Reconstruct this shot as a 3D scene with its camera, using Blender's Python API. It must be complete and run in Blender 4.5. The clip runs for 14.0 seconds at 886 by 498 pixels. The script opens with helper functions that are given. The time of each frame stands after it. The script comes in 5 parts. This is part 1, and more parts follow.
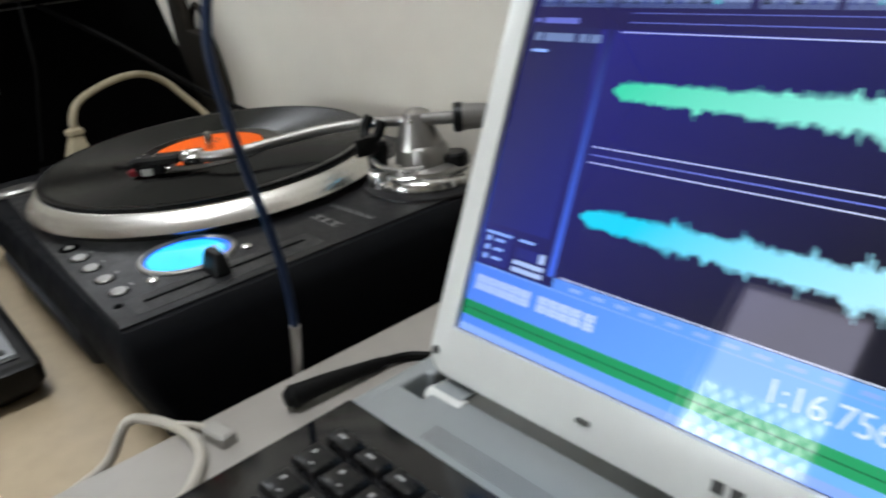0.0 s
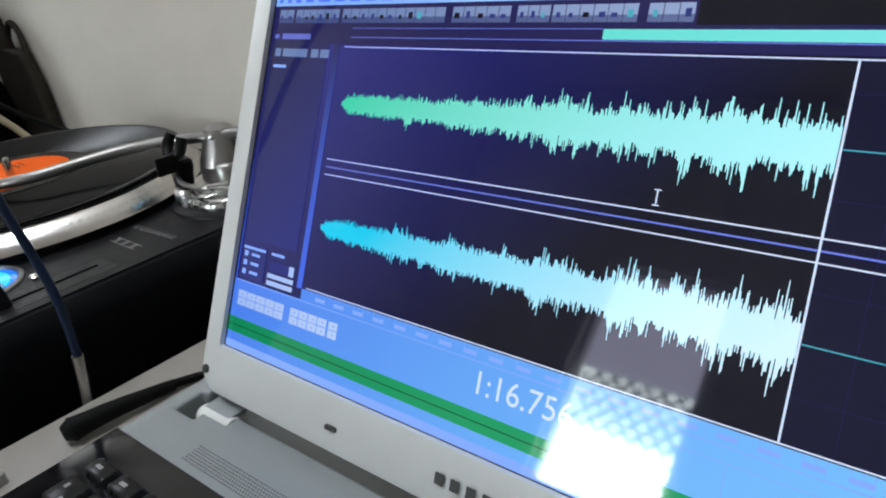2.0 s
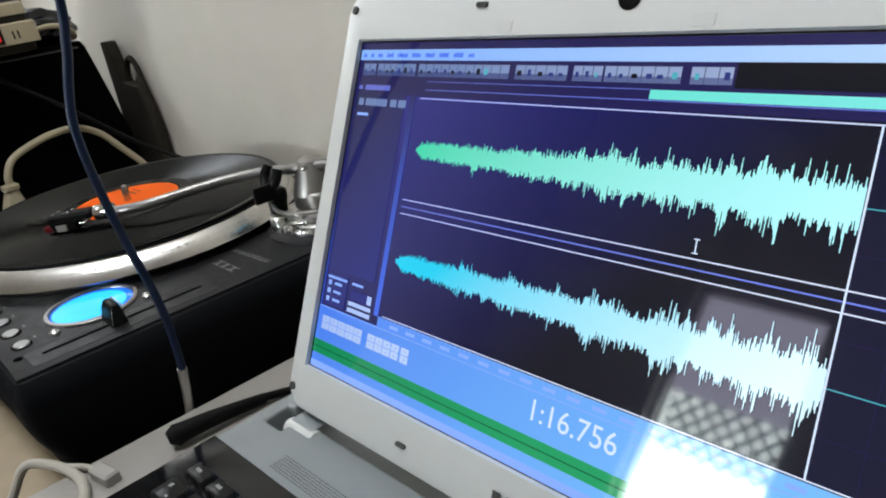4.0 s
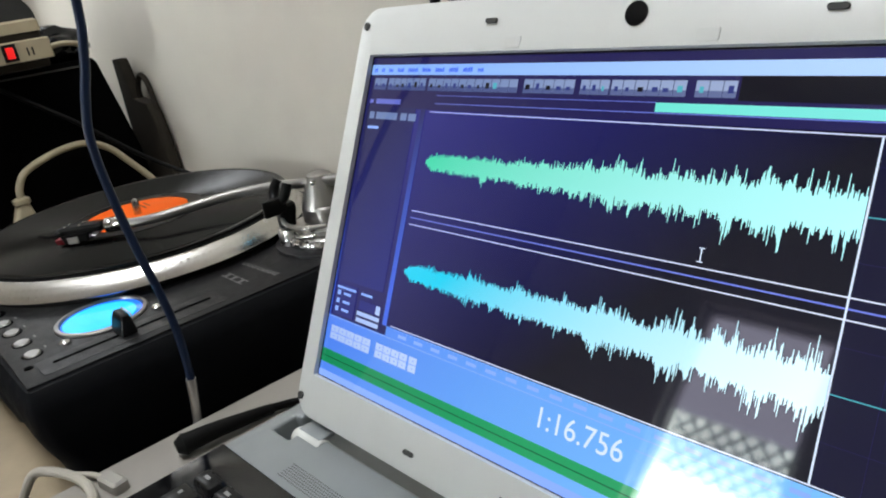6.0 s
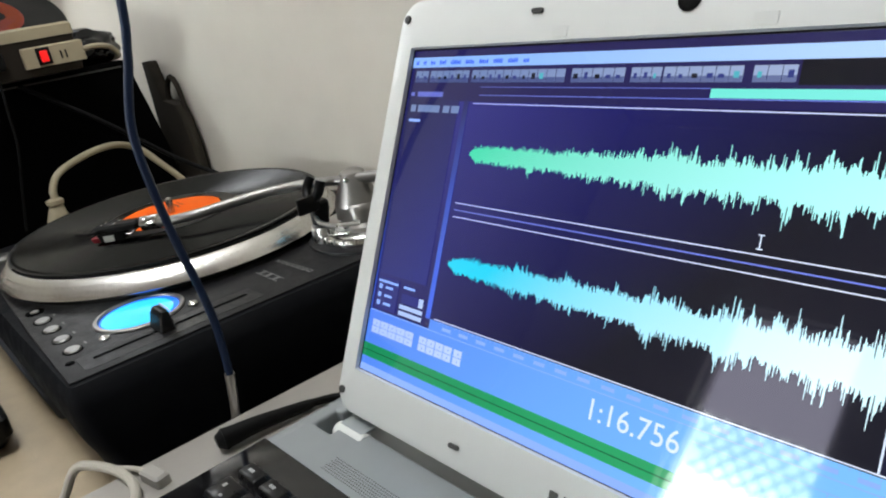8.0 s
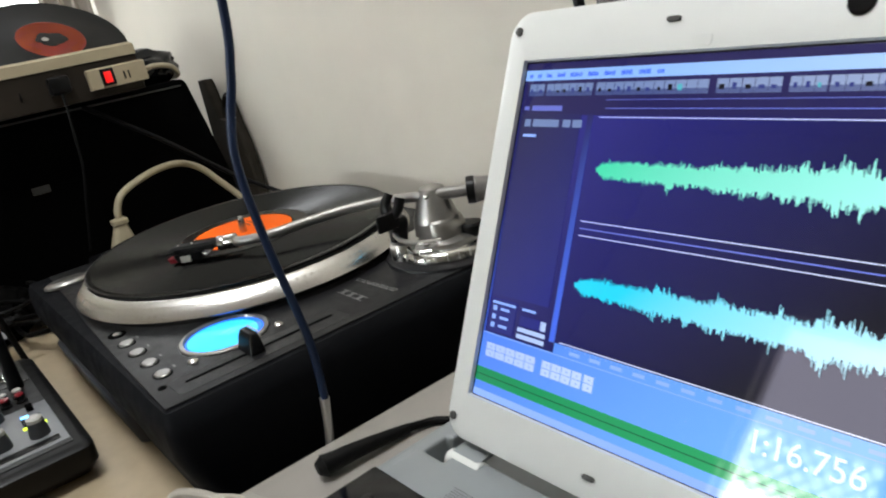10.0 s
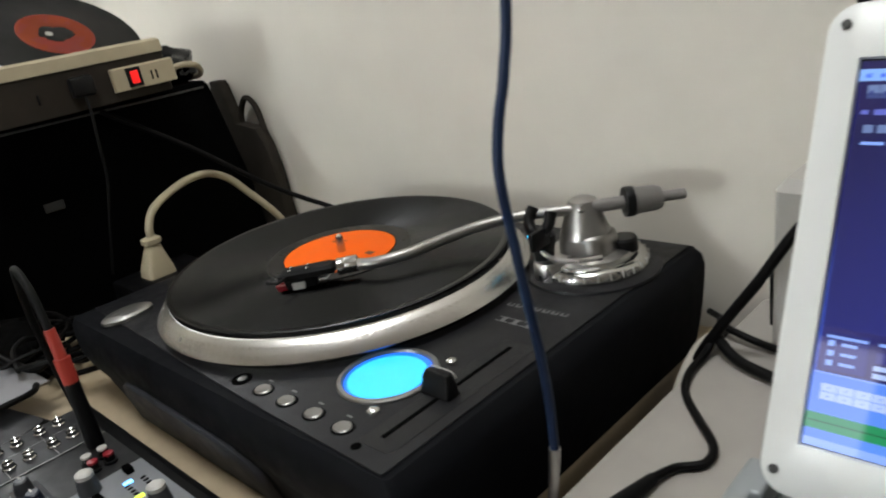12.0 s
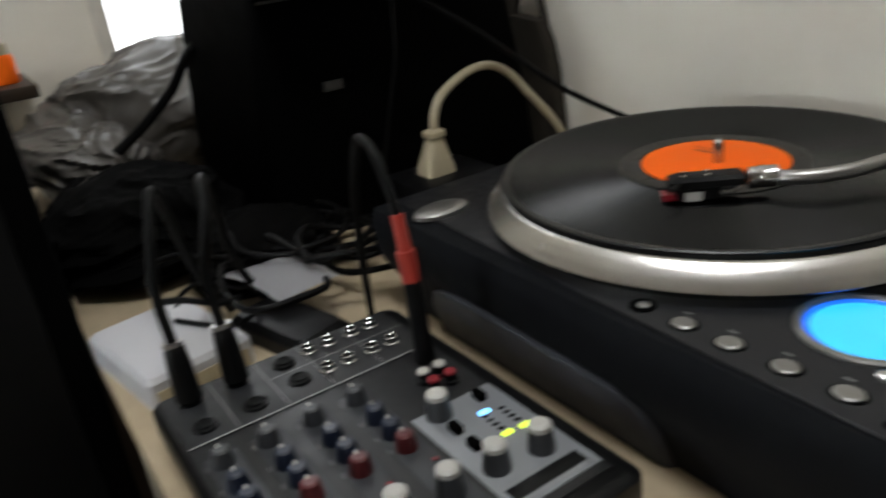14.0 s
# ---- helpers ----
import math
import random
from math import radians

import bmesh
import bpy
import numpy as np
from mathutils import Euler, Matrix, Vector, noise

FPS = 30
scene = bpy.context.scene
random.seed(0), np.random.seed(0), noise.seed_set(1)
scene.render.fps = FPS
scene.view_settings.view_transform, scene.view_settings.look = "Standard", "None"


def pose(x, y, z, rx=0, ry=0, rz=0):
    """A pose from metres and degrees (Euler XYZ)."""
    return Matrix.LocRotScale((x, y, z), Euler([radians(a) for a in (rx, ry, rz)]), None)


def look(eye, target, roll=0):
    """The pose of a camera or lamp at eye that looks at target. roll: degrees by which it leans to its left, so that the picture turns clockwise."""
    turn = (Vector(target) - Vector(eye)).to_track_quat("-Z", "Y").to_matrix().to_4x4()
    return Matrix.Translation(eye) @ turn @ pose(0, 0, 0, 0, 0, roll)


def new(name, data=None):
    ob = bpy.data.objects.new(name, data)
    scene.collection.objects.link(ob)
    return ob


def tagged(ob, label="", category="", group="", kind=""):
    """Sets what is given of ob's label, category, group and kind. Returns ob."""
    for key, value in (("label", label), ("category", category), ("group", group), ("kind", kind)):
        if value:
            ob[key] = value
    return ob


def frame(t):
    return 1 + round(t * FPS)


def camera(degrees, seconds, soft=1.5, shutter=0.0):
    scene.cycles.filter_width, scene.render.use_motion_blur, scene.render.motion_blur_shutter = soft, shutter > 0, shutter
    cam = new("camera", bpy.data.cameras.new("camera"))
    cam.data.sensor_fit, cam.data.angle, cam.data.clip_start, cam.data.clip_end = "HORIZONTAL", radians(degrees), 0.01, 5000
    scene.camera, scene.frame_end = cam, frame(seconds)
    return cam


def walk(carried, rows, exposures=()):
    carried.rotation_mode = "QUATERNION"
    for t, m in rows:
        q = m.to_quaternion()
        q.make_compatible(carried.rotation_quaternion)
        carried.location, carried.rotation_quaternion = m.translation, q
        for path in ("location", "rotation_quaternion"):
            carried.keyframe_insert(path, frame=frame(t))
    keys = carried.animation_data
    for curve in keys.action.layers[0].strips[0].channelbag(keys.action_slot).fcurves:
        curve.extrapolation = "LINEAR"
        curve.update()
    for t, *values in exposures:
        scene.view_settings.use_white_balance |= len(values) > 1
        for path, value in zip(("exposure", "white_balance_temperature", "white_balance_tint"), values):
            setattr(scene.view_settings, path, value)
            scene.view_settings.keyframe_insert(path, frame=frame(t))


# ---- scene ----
cam = camera(61.6, 14.0, soft=2.0, shutter=0.5)
PATH = [
    (0, (0.666, -0.263, 0.175), (-0.77, 0.87, -0.634), -6.5),
    (0.5, (0.701, -0.232, 0.174), (-0.62, 1.021, -0.654), -7.6),
    (1, (0.711, -0.221, 0.171), (-0.564, 1.075, -0.662), -7.5),
    (1.5, (0.72, -0.216, 0.171), (-0.52, 1.11, -0.669), -7.6),
    (2, (0.72, -0.217, 0.173), (-0.529, 1.108, -0.655), -7.1),
    (2.5, (0.725, -0.221, 0.178), (-0.604, 1.038, -0.628), -8.2),
    (3, (0.727, -0.227, 0.187), (-0.656, 0.977, -0.611), -8.1),
    (3.5, (0.742, -0.224, 0.192), (-0.674, 0.957, -0.583), -8.9),
    (6, (0.749, -0.231, 0.19), (-0.696, 0.955, -0.519), -8.7),
    (6.5, (0.748, -0.232, 0.191), (-0.703, 0.948, -0.516), -8.9),
    (7, (0.743, -0.234, 0.191), (-0.716, 0.938, -0.515), -8.6),
    (7.2, (0.743, -0.235, 0.19), (-0.722, 0.931, -0.512), -8.5),
    (9.3, (0.721, -0.257, 0.185), (-0.787, 0.867, -0.495), -11.1),
    (9.5, (0.716, -0.26, 0.186), (-0.803, 0.857, -0.48), -10.8),
    (10, (0.698, -0.266, 0.193), (-0.835, 0.84, -0.46), -10.8),
    (10.5, (0.674, -0.276, 0.208), (-0.826, 0.884, -0.426), -11.2),
    (11, (0.636, -0.301, 0.219), (-0.817, 0.921, -0.409), -10.1),
    (11.5, (0.58, -0.338, 0.219), (-0.836, 0.917, -0.43), -10.0),
    (12, (0.517, -0.362, 0.215), (-0.855, 0.921, -0.469), -9.7),
    (12.5, (0.455, -0.382, 0.211), (-0.838, 0.973, -0.493), -6.9),
    (13, (0.404, -0.384, 0.198), (-0.847, 0.988, -0.543), -5.7),
    (13.5, (0.349, -0.395, 0.184), (-1.031, 0.83, -0.587), -6.5),
    (14, (0.318, -0.429, 0.175), (-1.249, 0.53, -0.615), -7.3),
]
walk(cam, [(t, look(eye, target, roll)) for t, eye, target, roll in PATH],
     [(0, -0.16, 5850, 9), (1, -0.33, 5700, 9), (2.5, -0.40, 5700, 9), (3.5, -0.34, 5800, 9), (6, -0.25, 5950, 9), (10, -0.08, 6050, 9), (11, -0.06, 6100, 9), (12, -0.18, 6050, 9), (13, -0.32, 6100, 9), (14, -0.46, 6000, 9)])

# ---- light ----
world = bpy.data.worlds.new("world")
scene.world = world
world.use_nodes = True
wn = world.node_tree
sky = wn.nodes.new("ShaderNodeTexSky")
sky.sky_type, sky.sun_disc = "NISHITA", False
sky.sun_elevation, sky.sun_rotation = radians(42), radians(200)
wn.links.new(sky.outputs["Color"], wn.nodes["Background"].inputs["Color"])
wn.nodes["Background"].inputs["Strength"].default_value = 0.12


def area_lamp(name, m, sx, sy, power, color):
    data = bpy.data.lights.new(name, "AREA")
    data.shape, data.size, data.size_y, data.energy, data.color = "RECTANGLE", sx, sy, power, color
    ob = new(name, data)
    ob.matrix_world = m
    return ob


# daylight entering by the two windows, and an unseen lamp added overhead
area_lamp("window_light_west", look((-1.035, 0.0, 0.60), (0.3, -0.25, 0.0)), 0.36, 1.1, 1.6, (1.0, 0.99, 0.97))
area_lamp("window_light_south", look((-0.125, -2.086, 0.20), (-0.125, 0.0, 0.20)), 0.38, 0.22, 6.5, (1.0, 0.98, 0.94))
area_lamp("overhead_fill", look((0.24, -0.36, 1.52), (0.24, -0.36, 0.0)), 0.4, 0.4, 16.5, (1.0, 0.97, 0.92))


# ---- materials ----
def material(name, color, rough=0.5, metal=0.0, var=0.12, scale=30.0, bump=0.0, bscale=200.0, spec=0.5, coat=0.0,
             aniso=0.0, emit=None, power=0.0, rvar=0.08, stretch=(1, 1, 1)):
    m = bpy.data.materials.new(name)
    m.use_nodes = True
    t = m.node_tree
    p = t.nodes["Principled BSDF"]
    p.inputs["Metallic"].default_value = metal
    p.inputs["Specular IOR Level"].default_value = spec
    p.inputs["Coat Weight"].default_value = coat
    p.inputs["Coat Roughness"].default_value = 0.06
    co = t.nodes.new("ShaderNodeTexCoord")
    mp = t.nodes.new("ShaderNodeMapping")
    mp.inputs["Scale"].default_value = stretch
    t.links.new(co.outputs["Object"], mp.inputs["Vector"])
    n1 = t.nodes.new("ShaderNodeTexNoise")
    n1.inputs["Scale"].default_value, n1.inputs["Detail"].default_value = scale, 5
    n2 = t.nodes.new("ShaderNodeTexNoise")
    n2.inputs["Scale"].default_value, n2.inputs["Detail"].default_value = scale * 0.12, 3
    for n in (n1, n2):
        t.links.new(mp.outputs["Vector"], n.inputs["Vector"])
    add = t.nodes.new("ShaderNodeMath")
    add.operation = "ADD"
    t.links.new(n1.outputs["Fac"], add.inputs[0])
    t.links.new(n2.outputs["Fac"], add.inputs[1])
    ramp = t.nodes.new("ShaderNodeMapRange")
    ramp.inputs["From Min"].default_value, ramp.inputs["From Max"].default_value = 0.6, 1.4
    ramp.inputs["To Min"].default_value, ramp.inputs["To Max"].default_value = 1 - var, 1 + var
    t.links.new(add.outputs[0], ramp.inputs["Value"])
    mul = t.nodes.new("ShaderNodeVectorMath")
    mul.operation = "SCALE"
    mul.inputs[0].default_value = color[:3]
    t.links.new(ramp.outputs["Result"], mul.inputs["Scale"])
    t.links.new(mul.outputs["Vector"], p.inputs["Base Color"])
    rr = t.nodes.new("ShaderNodeMapRange")
    rr.inputs["From Min"].default_value, rr.inputs["From Max"].default_value = 0.3, 0.7
    rr.inputs["To Min"].default_value, rr.inputs["To Max"].default_value = max(rough - rvar, 0.02), min(rough + rvar, 1)
    t.links.new(n1.outputs["Fac"], rr.inputs["Value"])
    t.links.new(rr.outputs["Result"], p.inputs["Roughness"])
    if bump:
        nb = t.nodes.new("ShaderNodeTexNoise")
        nb.inputs["Scale"].default_value, nb.inputs["Detail"].default_value = bscale, 4
        t.links.new(mp.outputs["Vector"], nb.inputs["Vector"])
        b = t.nodes.new("ShaderNodeBump")
        b.inputs["Strength"].default_value, b.inputs["Distance"].default_value = bump, 0.001
        t.links.new(nb.outputs["Fac"], b.inputs["Height"])
        t.links.new(b.outputs["Normal"], p.inputs["Normal"])
    if aniso:
        p.inputs["Anisotropic"].default_value = aniso
        tg = t.nodes.new("ShaderNodeTangent")
        tg.direction_type, tg.axis = "RADIAL", "Z"
        t.links.new(tg.outputs["Tangent"], p.inputs["Tangent"])
    if emit:
        p.inputs["Emission Color"].default_value = (*emit, 1)
        p.inputs["Emission Strength"].default_value = power
    return m


WALL = material("wall_paint", (0.68, 0.645, 0.565), 0.75, var=0.05, scale=14, bump=0.25, bscale=260)
CEIL = material("ceiling_paint", (0.75, 0.73, 0.68), 0.8, var=0.04, scale=10)
FLOOR = material("floor_vinyl", (0.24, 0.17, 0.11), 0.45, var=0.2, scale=20)
BEIGE_TOP = material("beige_laminate", (0.42, 0.34, 0.225), 0.45, var=0.12, scale=60, bump=0.1, bscale=400, rvar=0.04)
BEIGE_EDGE = material("pale_edging", (0.60, 0.49, 0.32), 0.5, var=0.1, scale=60)
DARK_WOOD = material("dark_wood", (0.03, 0.02, 0.012), 0.5, spec=0.3, var=0.3, scale=30, stretch=(1, 8, 8))
GREY_TOP = material("grey_laminate", (0.33, 0.31, 0.28), 0.42, var=0.08, scale=50, bump=0.08, bscale=500, rvar=0.03)
TT_BODY = material("charcoal_body", (0.0075, 0.0079, 0.0092), 0.55, spec=0.03, var=0.2, scale=80, bump=0.15, bscale=900)
TT_PLATE = material("dark_grey_plate", (0.011, 0.011, 0.0125), 0.40, spec=0.24, var=0.14, scale=120, bump=0.14, bscale=1500)
BLACK = material("black_plastic", (0.003, 0.003, 0.0033), 0.38, spec=0.2, var=0.15, scale=60)
BLACK_GLOSS = material("gloss_black", (0.004, 0.004, 0.005), 0.12, var=0.2, scale=25, rvar=0.05, spec=0.3)
RUBBER = material("black_rubber", (0.003, 0.003, 0.003), 0.6, spec=0.14, var=0.1, scale=60)
CABLE_BLACK = material("black_cable_sheath", (0.003, 0.0028, 0.0028), 0.5, spec=0.09, var=0.1, scale=60)
CABLE_BLUE = material("dark_blue_sheath", (0.0055, 0.017, 0.055), 0.42, var=0.1, scale=60, spec=0.3)
CABLE_BEIGE = material("beige_sheath", (0.38, 0.33, 0.225), 0.45, var=0.08, scale=60)
CABLE_WHITE = material("off_white_sheath", (0.46, 0.43, 0.37), 0.45, var=0.08, scale=60)
CHROME = material("chrome", (0.52, 0.515, 0.50), 0.18, 1.0, var=0.05, scale=40)
SATIN = material("satin_aluminium", (0.50, 0.49, 0.475), 0.32, 1.0, var=0.06, scale=80)
PLATTER = material("turned_aluminium", (0.60, 0.585, 0.56), 0.27, 1.0, var=0.01, scale=40, aniso=0.75, rvar=0.004)
GREY_METAL = material("grey_weight", (0.22, 0.21, 0.20), 0.42, 0.4, var=0.08, scale=60)
VINYL = material("vinyl", (0.004, 0.004, 0.004), 0.20, 0.0, var=0.1, scale=30, aniso=0.95, spec=0.30, rvar=0.01)
VINYL_LEAD = material("vinyl_run_out", (0.006, 0.0055, 0.005), 0.32, 0.0, var=0.1, scale=30, spec=0.16)
FELT = material("slipmat_felt", (0.005, 0.005, 0.005), 0.9, var=0.2, scale=200)
ORANGE = material("orange_paper", (0.86, 0.13, 0.004), 0.6, spec=0.08, var=0.06, scale=60)
RED_LABEL = material("salmon_paper", (0.42, 0.105, 0.045), 0.7, spec=0.02, var=0.14, scale=40)
LABEL_INK = material("label_ink", (0.10, 0.02, 0.01), 0.6)
GREY_PRINT = material("grey_print", (0.16, 0.16, 0.16), 0.5)
RED_PLASTIC = material("red_plastic", (0.34, 0.032, 0.02), 0.4, var=0.15, scale=60)
RED_DARK = material("dark_red_plastic", (0.22, 0.012, 0.02), 0.3)
LCD_BLUE = material("lit_blue_rim", (0.02, 0.10, 0.6), 0.15, emit=(0.03, 0.22, 1.0), power=1.0)
LCD_CYAN = material("lit_cyan_display", (0.05, 0.4, 0.7), 0.15, emit=(0.05, 0.55, 0.95), power=1.05)
LED_BLUE = material("blue_led", (0.1, 0.3, 0.8), 0.2, emit=(0.2, 0.55, 1.0), power=4.0)
LED_CYAN = material("cyan_led", (0.1, 0.5, 0.8), 0.2, emit=(0.05, 0.6, 1.0), power=2.0)
LED_GREEN = material("yellow_green_led", (0.5, 0.6, 0.05), 0.2, emit=(0.75, 0.95, 0.05), power=2.0)
LED_RED = material("lit_red_rocker", (0.3, 0.005, 0.004), 0.3, emit=(1.0, 0.012, 0.010), power=0.9)
VINYL_OLD = material("dull_vinyl", (0.004, 0.004, 0.004), 0.4, spec=0.12)
IVORY = material("ivory_plastic", (0.39, 0.335, 0.225), 0.4, var=0.10, scale=50, spec=0.4)
LID_SILVER = material("pale_silver_plastic", (0.66, 0.675, 0.655), 0.30, 0.0, var=0.008, scale=300, spec=0.6, rvar=0.004)
BASE_SILVER = material("silver_paint", (0.29, 0.315, 0.325), 0.36, 0.2, var=0.03, scale=150, rvar=0.02)
# dark brown paints the shade on the ivory strip's front
STRIP_SHADED = material("shaded_strip_plastic", (0.020, 0.016, 0.012), 0.6, spec=0.12, var=0.3, scale=40)
# paler than the plinth: light caught by the skirt's slope, put into the colour
SKIRT = material("skirt_lit_grey", (0.032, 0.034, 0.040), 0.55, spec=0.2, var=0.2, scale=80, bump=0.15, bscale=900)
RUBBER_GREY = material("grey_rubber", (0.035, 0.035, 0.033), 0.6)
KEYTOP = material("black_keys", (0.005, 0.005, 0.0055), 0.30, spec=0.25, var=0.2, scale=90)
KEY_PRINT = material("key_print", (0.28, 0.28, 0.28), 0.5)
MIXER_GREY = material("dark_mixer_panel", (0.009, 0.0095, 0.0105), 0.45, 0.0, var=0.15, scale=70)
MIXER_LIGHT = material("pale_mixer_panel", (0.22, 0.23, 0.245), 0.38, 0.1, var=0.08, scale=70)
JACK_FIELD = material("jack_field_grey", (0.017, 0.018, 0.020), 0.45, 0.0, var=0.3, scale=90)
STRIP_GREY = material("channel_grey", (0.028, 0.030, 0.034), 0.45, 0.0, var=0.25, scale=90)
BEARING = material("bearing_grey", (0.34, 0.33, 0.315), 0.40, 1.0, var=0.08, scale=90)
BUTTON_SILVER = material("dull_silver", (0.30, 0.295, 0.285), 0.40, 1.0, var=0.12, scale=160)
MIXER_LINE = material("mixer_line", (0.28, 0.28, 0.28), 0.5)
KNOB_GREY = material("knob_grey", (0.040, 0.042, 0.046), 0.4)
KNOB_BLUE = material("knob_blue", (0.009, 0.014, 0.030), 0.4)
KNOB_RED = material("knob_red", (0.08, 0.012, 0.014), 0.4)
KNOB_CAP = material("knob_white", (0.46, 0.45, 0.42), 0.4)
PAPER = material("white_paper", (0.46, 0.46, 0.48), 0.6, var=0.10, scale=20)
PALE_GREY = material("pale_grey_plastic", (0.36, 0.345, 0.315), 0.5, var=0.08, scale=30)
SACK = material("grey_polythene", (0.085, 0.077, 0.068), 0.38, var=0.3, scale=14, bump=0.3, bscale=60)
BUNDLE = material("black_cloth", (0.0022, 0.0021, 0.002), 0.9, spec=0.03, var=0.3)
CASE = material("black_case", (0.0011, 0.0011, 0.0011), 0.75, spec=0.02, var=0.3, scale=50, bump=0.2, bscale=400)
BAG = material("dark_cloth", (0.027, 0.023, 0.018), 0.9, var=0.3, scale=60, spec=0.06, bump=0.3, bscale=180)
CURTAIN = material("grey_curtain", (0.42, 0.38, 0.33), 0.85, var=0.1, scale=30)
FRAME_WHITE = material("window_paint", (0.62, 0.60, 0.56), 0.5)
GRILLE = material("iron_grille", (0.10, 0.10, 0.09), 0.5, 0.4)
# the blind's emission stands in for daylight coming through its cloth
BLIND_GLOW = material("backlit_blind", (0.34, 0.33, 0.36), 0.7, emit=(0.30, 0.275, 0.32), power=17.0)
DAY = material("daylight_west", (0.9, 0.9, 0.9), 0.9, emit=(1.0, 0.98, 0.95), power=3.0)
GARDEN = material("daylight_south", (0.9, 0.9, 0.9), 0.9, emit=(0.90, 0.97, 0.90), power=26.0)
GLASS_CLEAR = material("clear_cup", (0.75, 0.78, 0.8), 0.1, var=0.02)
GLASS_CLEAR.node_tree.nodes["Principled BSDF"].inputs["Transmission Weight"].default_value = 0.8


# ---- mesh tools ----
BASE = {}


def thing(name, base, label, category, group="", kind=""):
    e = new(name)
    e.location = base
    e.empty_display_size = 0.02
    BASE[e] = Vector(base)
    return tagged(e, label, category, group, kind)


def placed(name, m, label, category, group=""):
    """A thing whose parts are given in its own turned coordinates."""
    e = new(name)
    e.matrix_world = m
    e.empty_display_size = 0.02
    BASE[e] = Vector((0, 0, 0))
    return tagged(e, label, category, group)


def mesh_of(bm, name, mat, smooth=True):
    me = bpy.data.meshes.new(name)
    bm.normal_update()
    for f in bm.faces:
        f.smooth = smooth
    bm.to_mesh(me)
    bm.free()
    me.materials.append(mat)
    if smooth:
        me.set_sharp_from_angle(angle=radians(35))
    return me


def part(name, bm, mat, parent, label="", smooth=True):
    bmesh.ops.translate(bm, verts=bm.verts, vec=-BASE[parent])
    ob = new(name, mesh_of(bm, name, mat, smooth))
    ob.parent = parent
    BASE[ob] = BASE[parent]
    return tagged(ob, label)


def solid(name, bm, mat, label, category="", group="", kind="", smooth=True):
    ob = new(name, mesh_of(bm, name, mat, smooth))
    return tagged(ob, label, category, group, kind)


def box(x0, x1, y0, y1, z0, z1, bevel=0.0008, seg=2, bm=None):
    own = bmesh.new()
    bmesh.ops.create_cube(own, size=1, matrix=Matrix.Translation(((x0 + x1) / 2, (y0 + y1) / 2, (z0 + z1) / 2))
                          @ Matrix.Diagonal((x1 - x0, y1 - y0, z1 - z0, 1)))
    if bevel:
        bmesh.ops.bevel(own, geom=own.edges[:], offset=bevel, segments=seg, profile=0.5, affect="EDGES")
    return joined(bm, own)


def joined(bm, own):
    if bm is None:
        return own
    me = bpy.data.meshes.new("tmp")
    own.to_mesh(me)
    own.free()
    bm.from_mesh(me)
    bpy.data.meshes.remove(me)
    return bm


def moved(bm, m):
    bmesh.ops.transform(bm, matrix=m, verts=bm.verts)
    return bm


def rings_mesh(rings, close=True, caps=True, bm=None):
    """A skin over rings of equally many points."""
    own = bmesh.new()
    vs = [[own.verts.new(p) for p in r] for r in rings]
    n = len(rings[0])
    for a, b in zip(vs, vs[1:]):
        for i in range(n if close else n - 1):
            own.faces.new((a[i], a[(i + 1) % n], b[(i + 1) % n], b[i]))
    if caps:
        own.faces.new(list(reversed(vs[0])))
        own.faces.new(vs[-1])
    bmesh.ops.recalc_face_normals(own, faces=own.faces)
    return joined(bm, own)


def lathe(profile, centre=(0, 0, 0), n=64, sx=1.0, sy=1.0, bm=None):
    """Turned round z: profile of (radius, height), bottom to top."""
    rings = [[(centre[0] + sx * r * math.cos(2 * math.pi * i / n), centre[1] + sy * r * math.sin(2 * math.pi * i / n),
               centre[2] + z) for i in range(n)] for r, z in profile]
    return rings_mesh(rings, bm=bm)


def rounded(x0, x1, y0, y1, r, k=6):
    out = []
    for cx, cy, a in ((x1 - r, y1 - r, 0), (x0 + r, y1 - r, 90), (x0 + r, y0 + r, 180), (x1 - r, y0 + r, 270)):
        for i in range(k + 1):
            t = radians(a + 90 * i / k)
            out.append((cx + r * math.cos(t), cy + r * math.sin(t)))
    return out


def loft(levels, bm=None):
    """Levels of (z, x0, x1, y0, y1, corner radius)."""
    return rings_mesh([[(x, y, z) for x, y in rounded(a, b, c, d, r)] for z, a, b, c, d, r in levels], bm=bm)


def smooth_line(pts, res=8):
    pts = [Vector(p) for p in pts]
    ext = [2 * pts[0] - pts[1]] + pts + [2 * pts[-1] - pts[-2]]
    out = []
    for i in range(1, len(ext) - 2):
        a, b, c, d = ext[i - 1:i + 3]
        for j in range(res):
            t = j / res
            out.append(0.5 * (2 * b + (c - a) * t + (2 * a - 5 * b + 4 * c - d) * t * t + (3 * b - a - 3 * c + d) * t ** 3))
    return out + [pts[-1]]


def tube(pts, r, n=10, res=8, bm=None, curve=True):
    """A round tube along points; r is one radius, or one for either end."""
    line = smooth_line(pts, res) if curve else [Vector(p) for p in pts]
    r0, r1 = r if isinstance(r, tuple) else (r, r)
    rings = []
    up = None
    for i, p in enumerate(line):
        d = (line[min(i + 1, len(line) - 1)] - line[max(i - 1, 0)]).normalized()
        if up is None:
            up = d.orthogonal().normalized()
        up = (up - d * up.dot(d)).normalized()
        side = d.cross(up)
        rad = r0 + (r1 - r0) * i / (len(line) - 1)
        rings.append([p + rad * (math.cos(2 * math.pi * k / n) * up + math.sin(2 * math.pi * k / n) * side) for k in range(n)])
    return rings_mesh(rings, bm=bm)


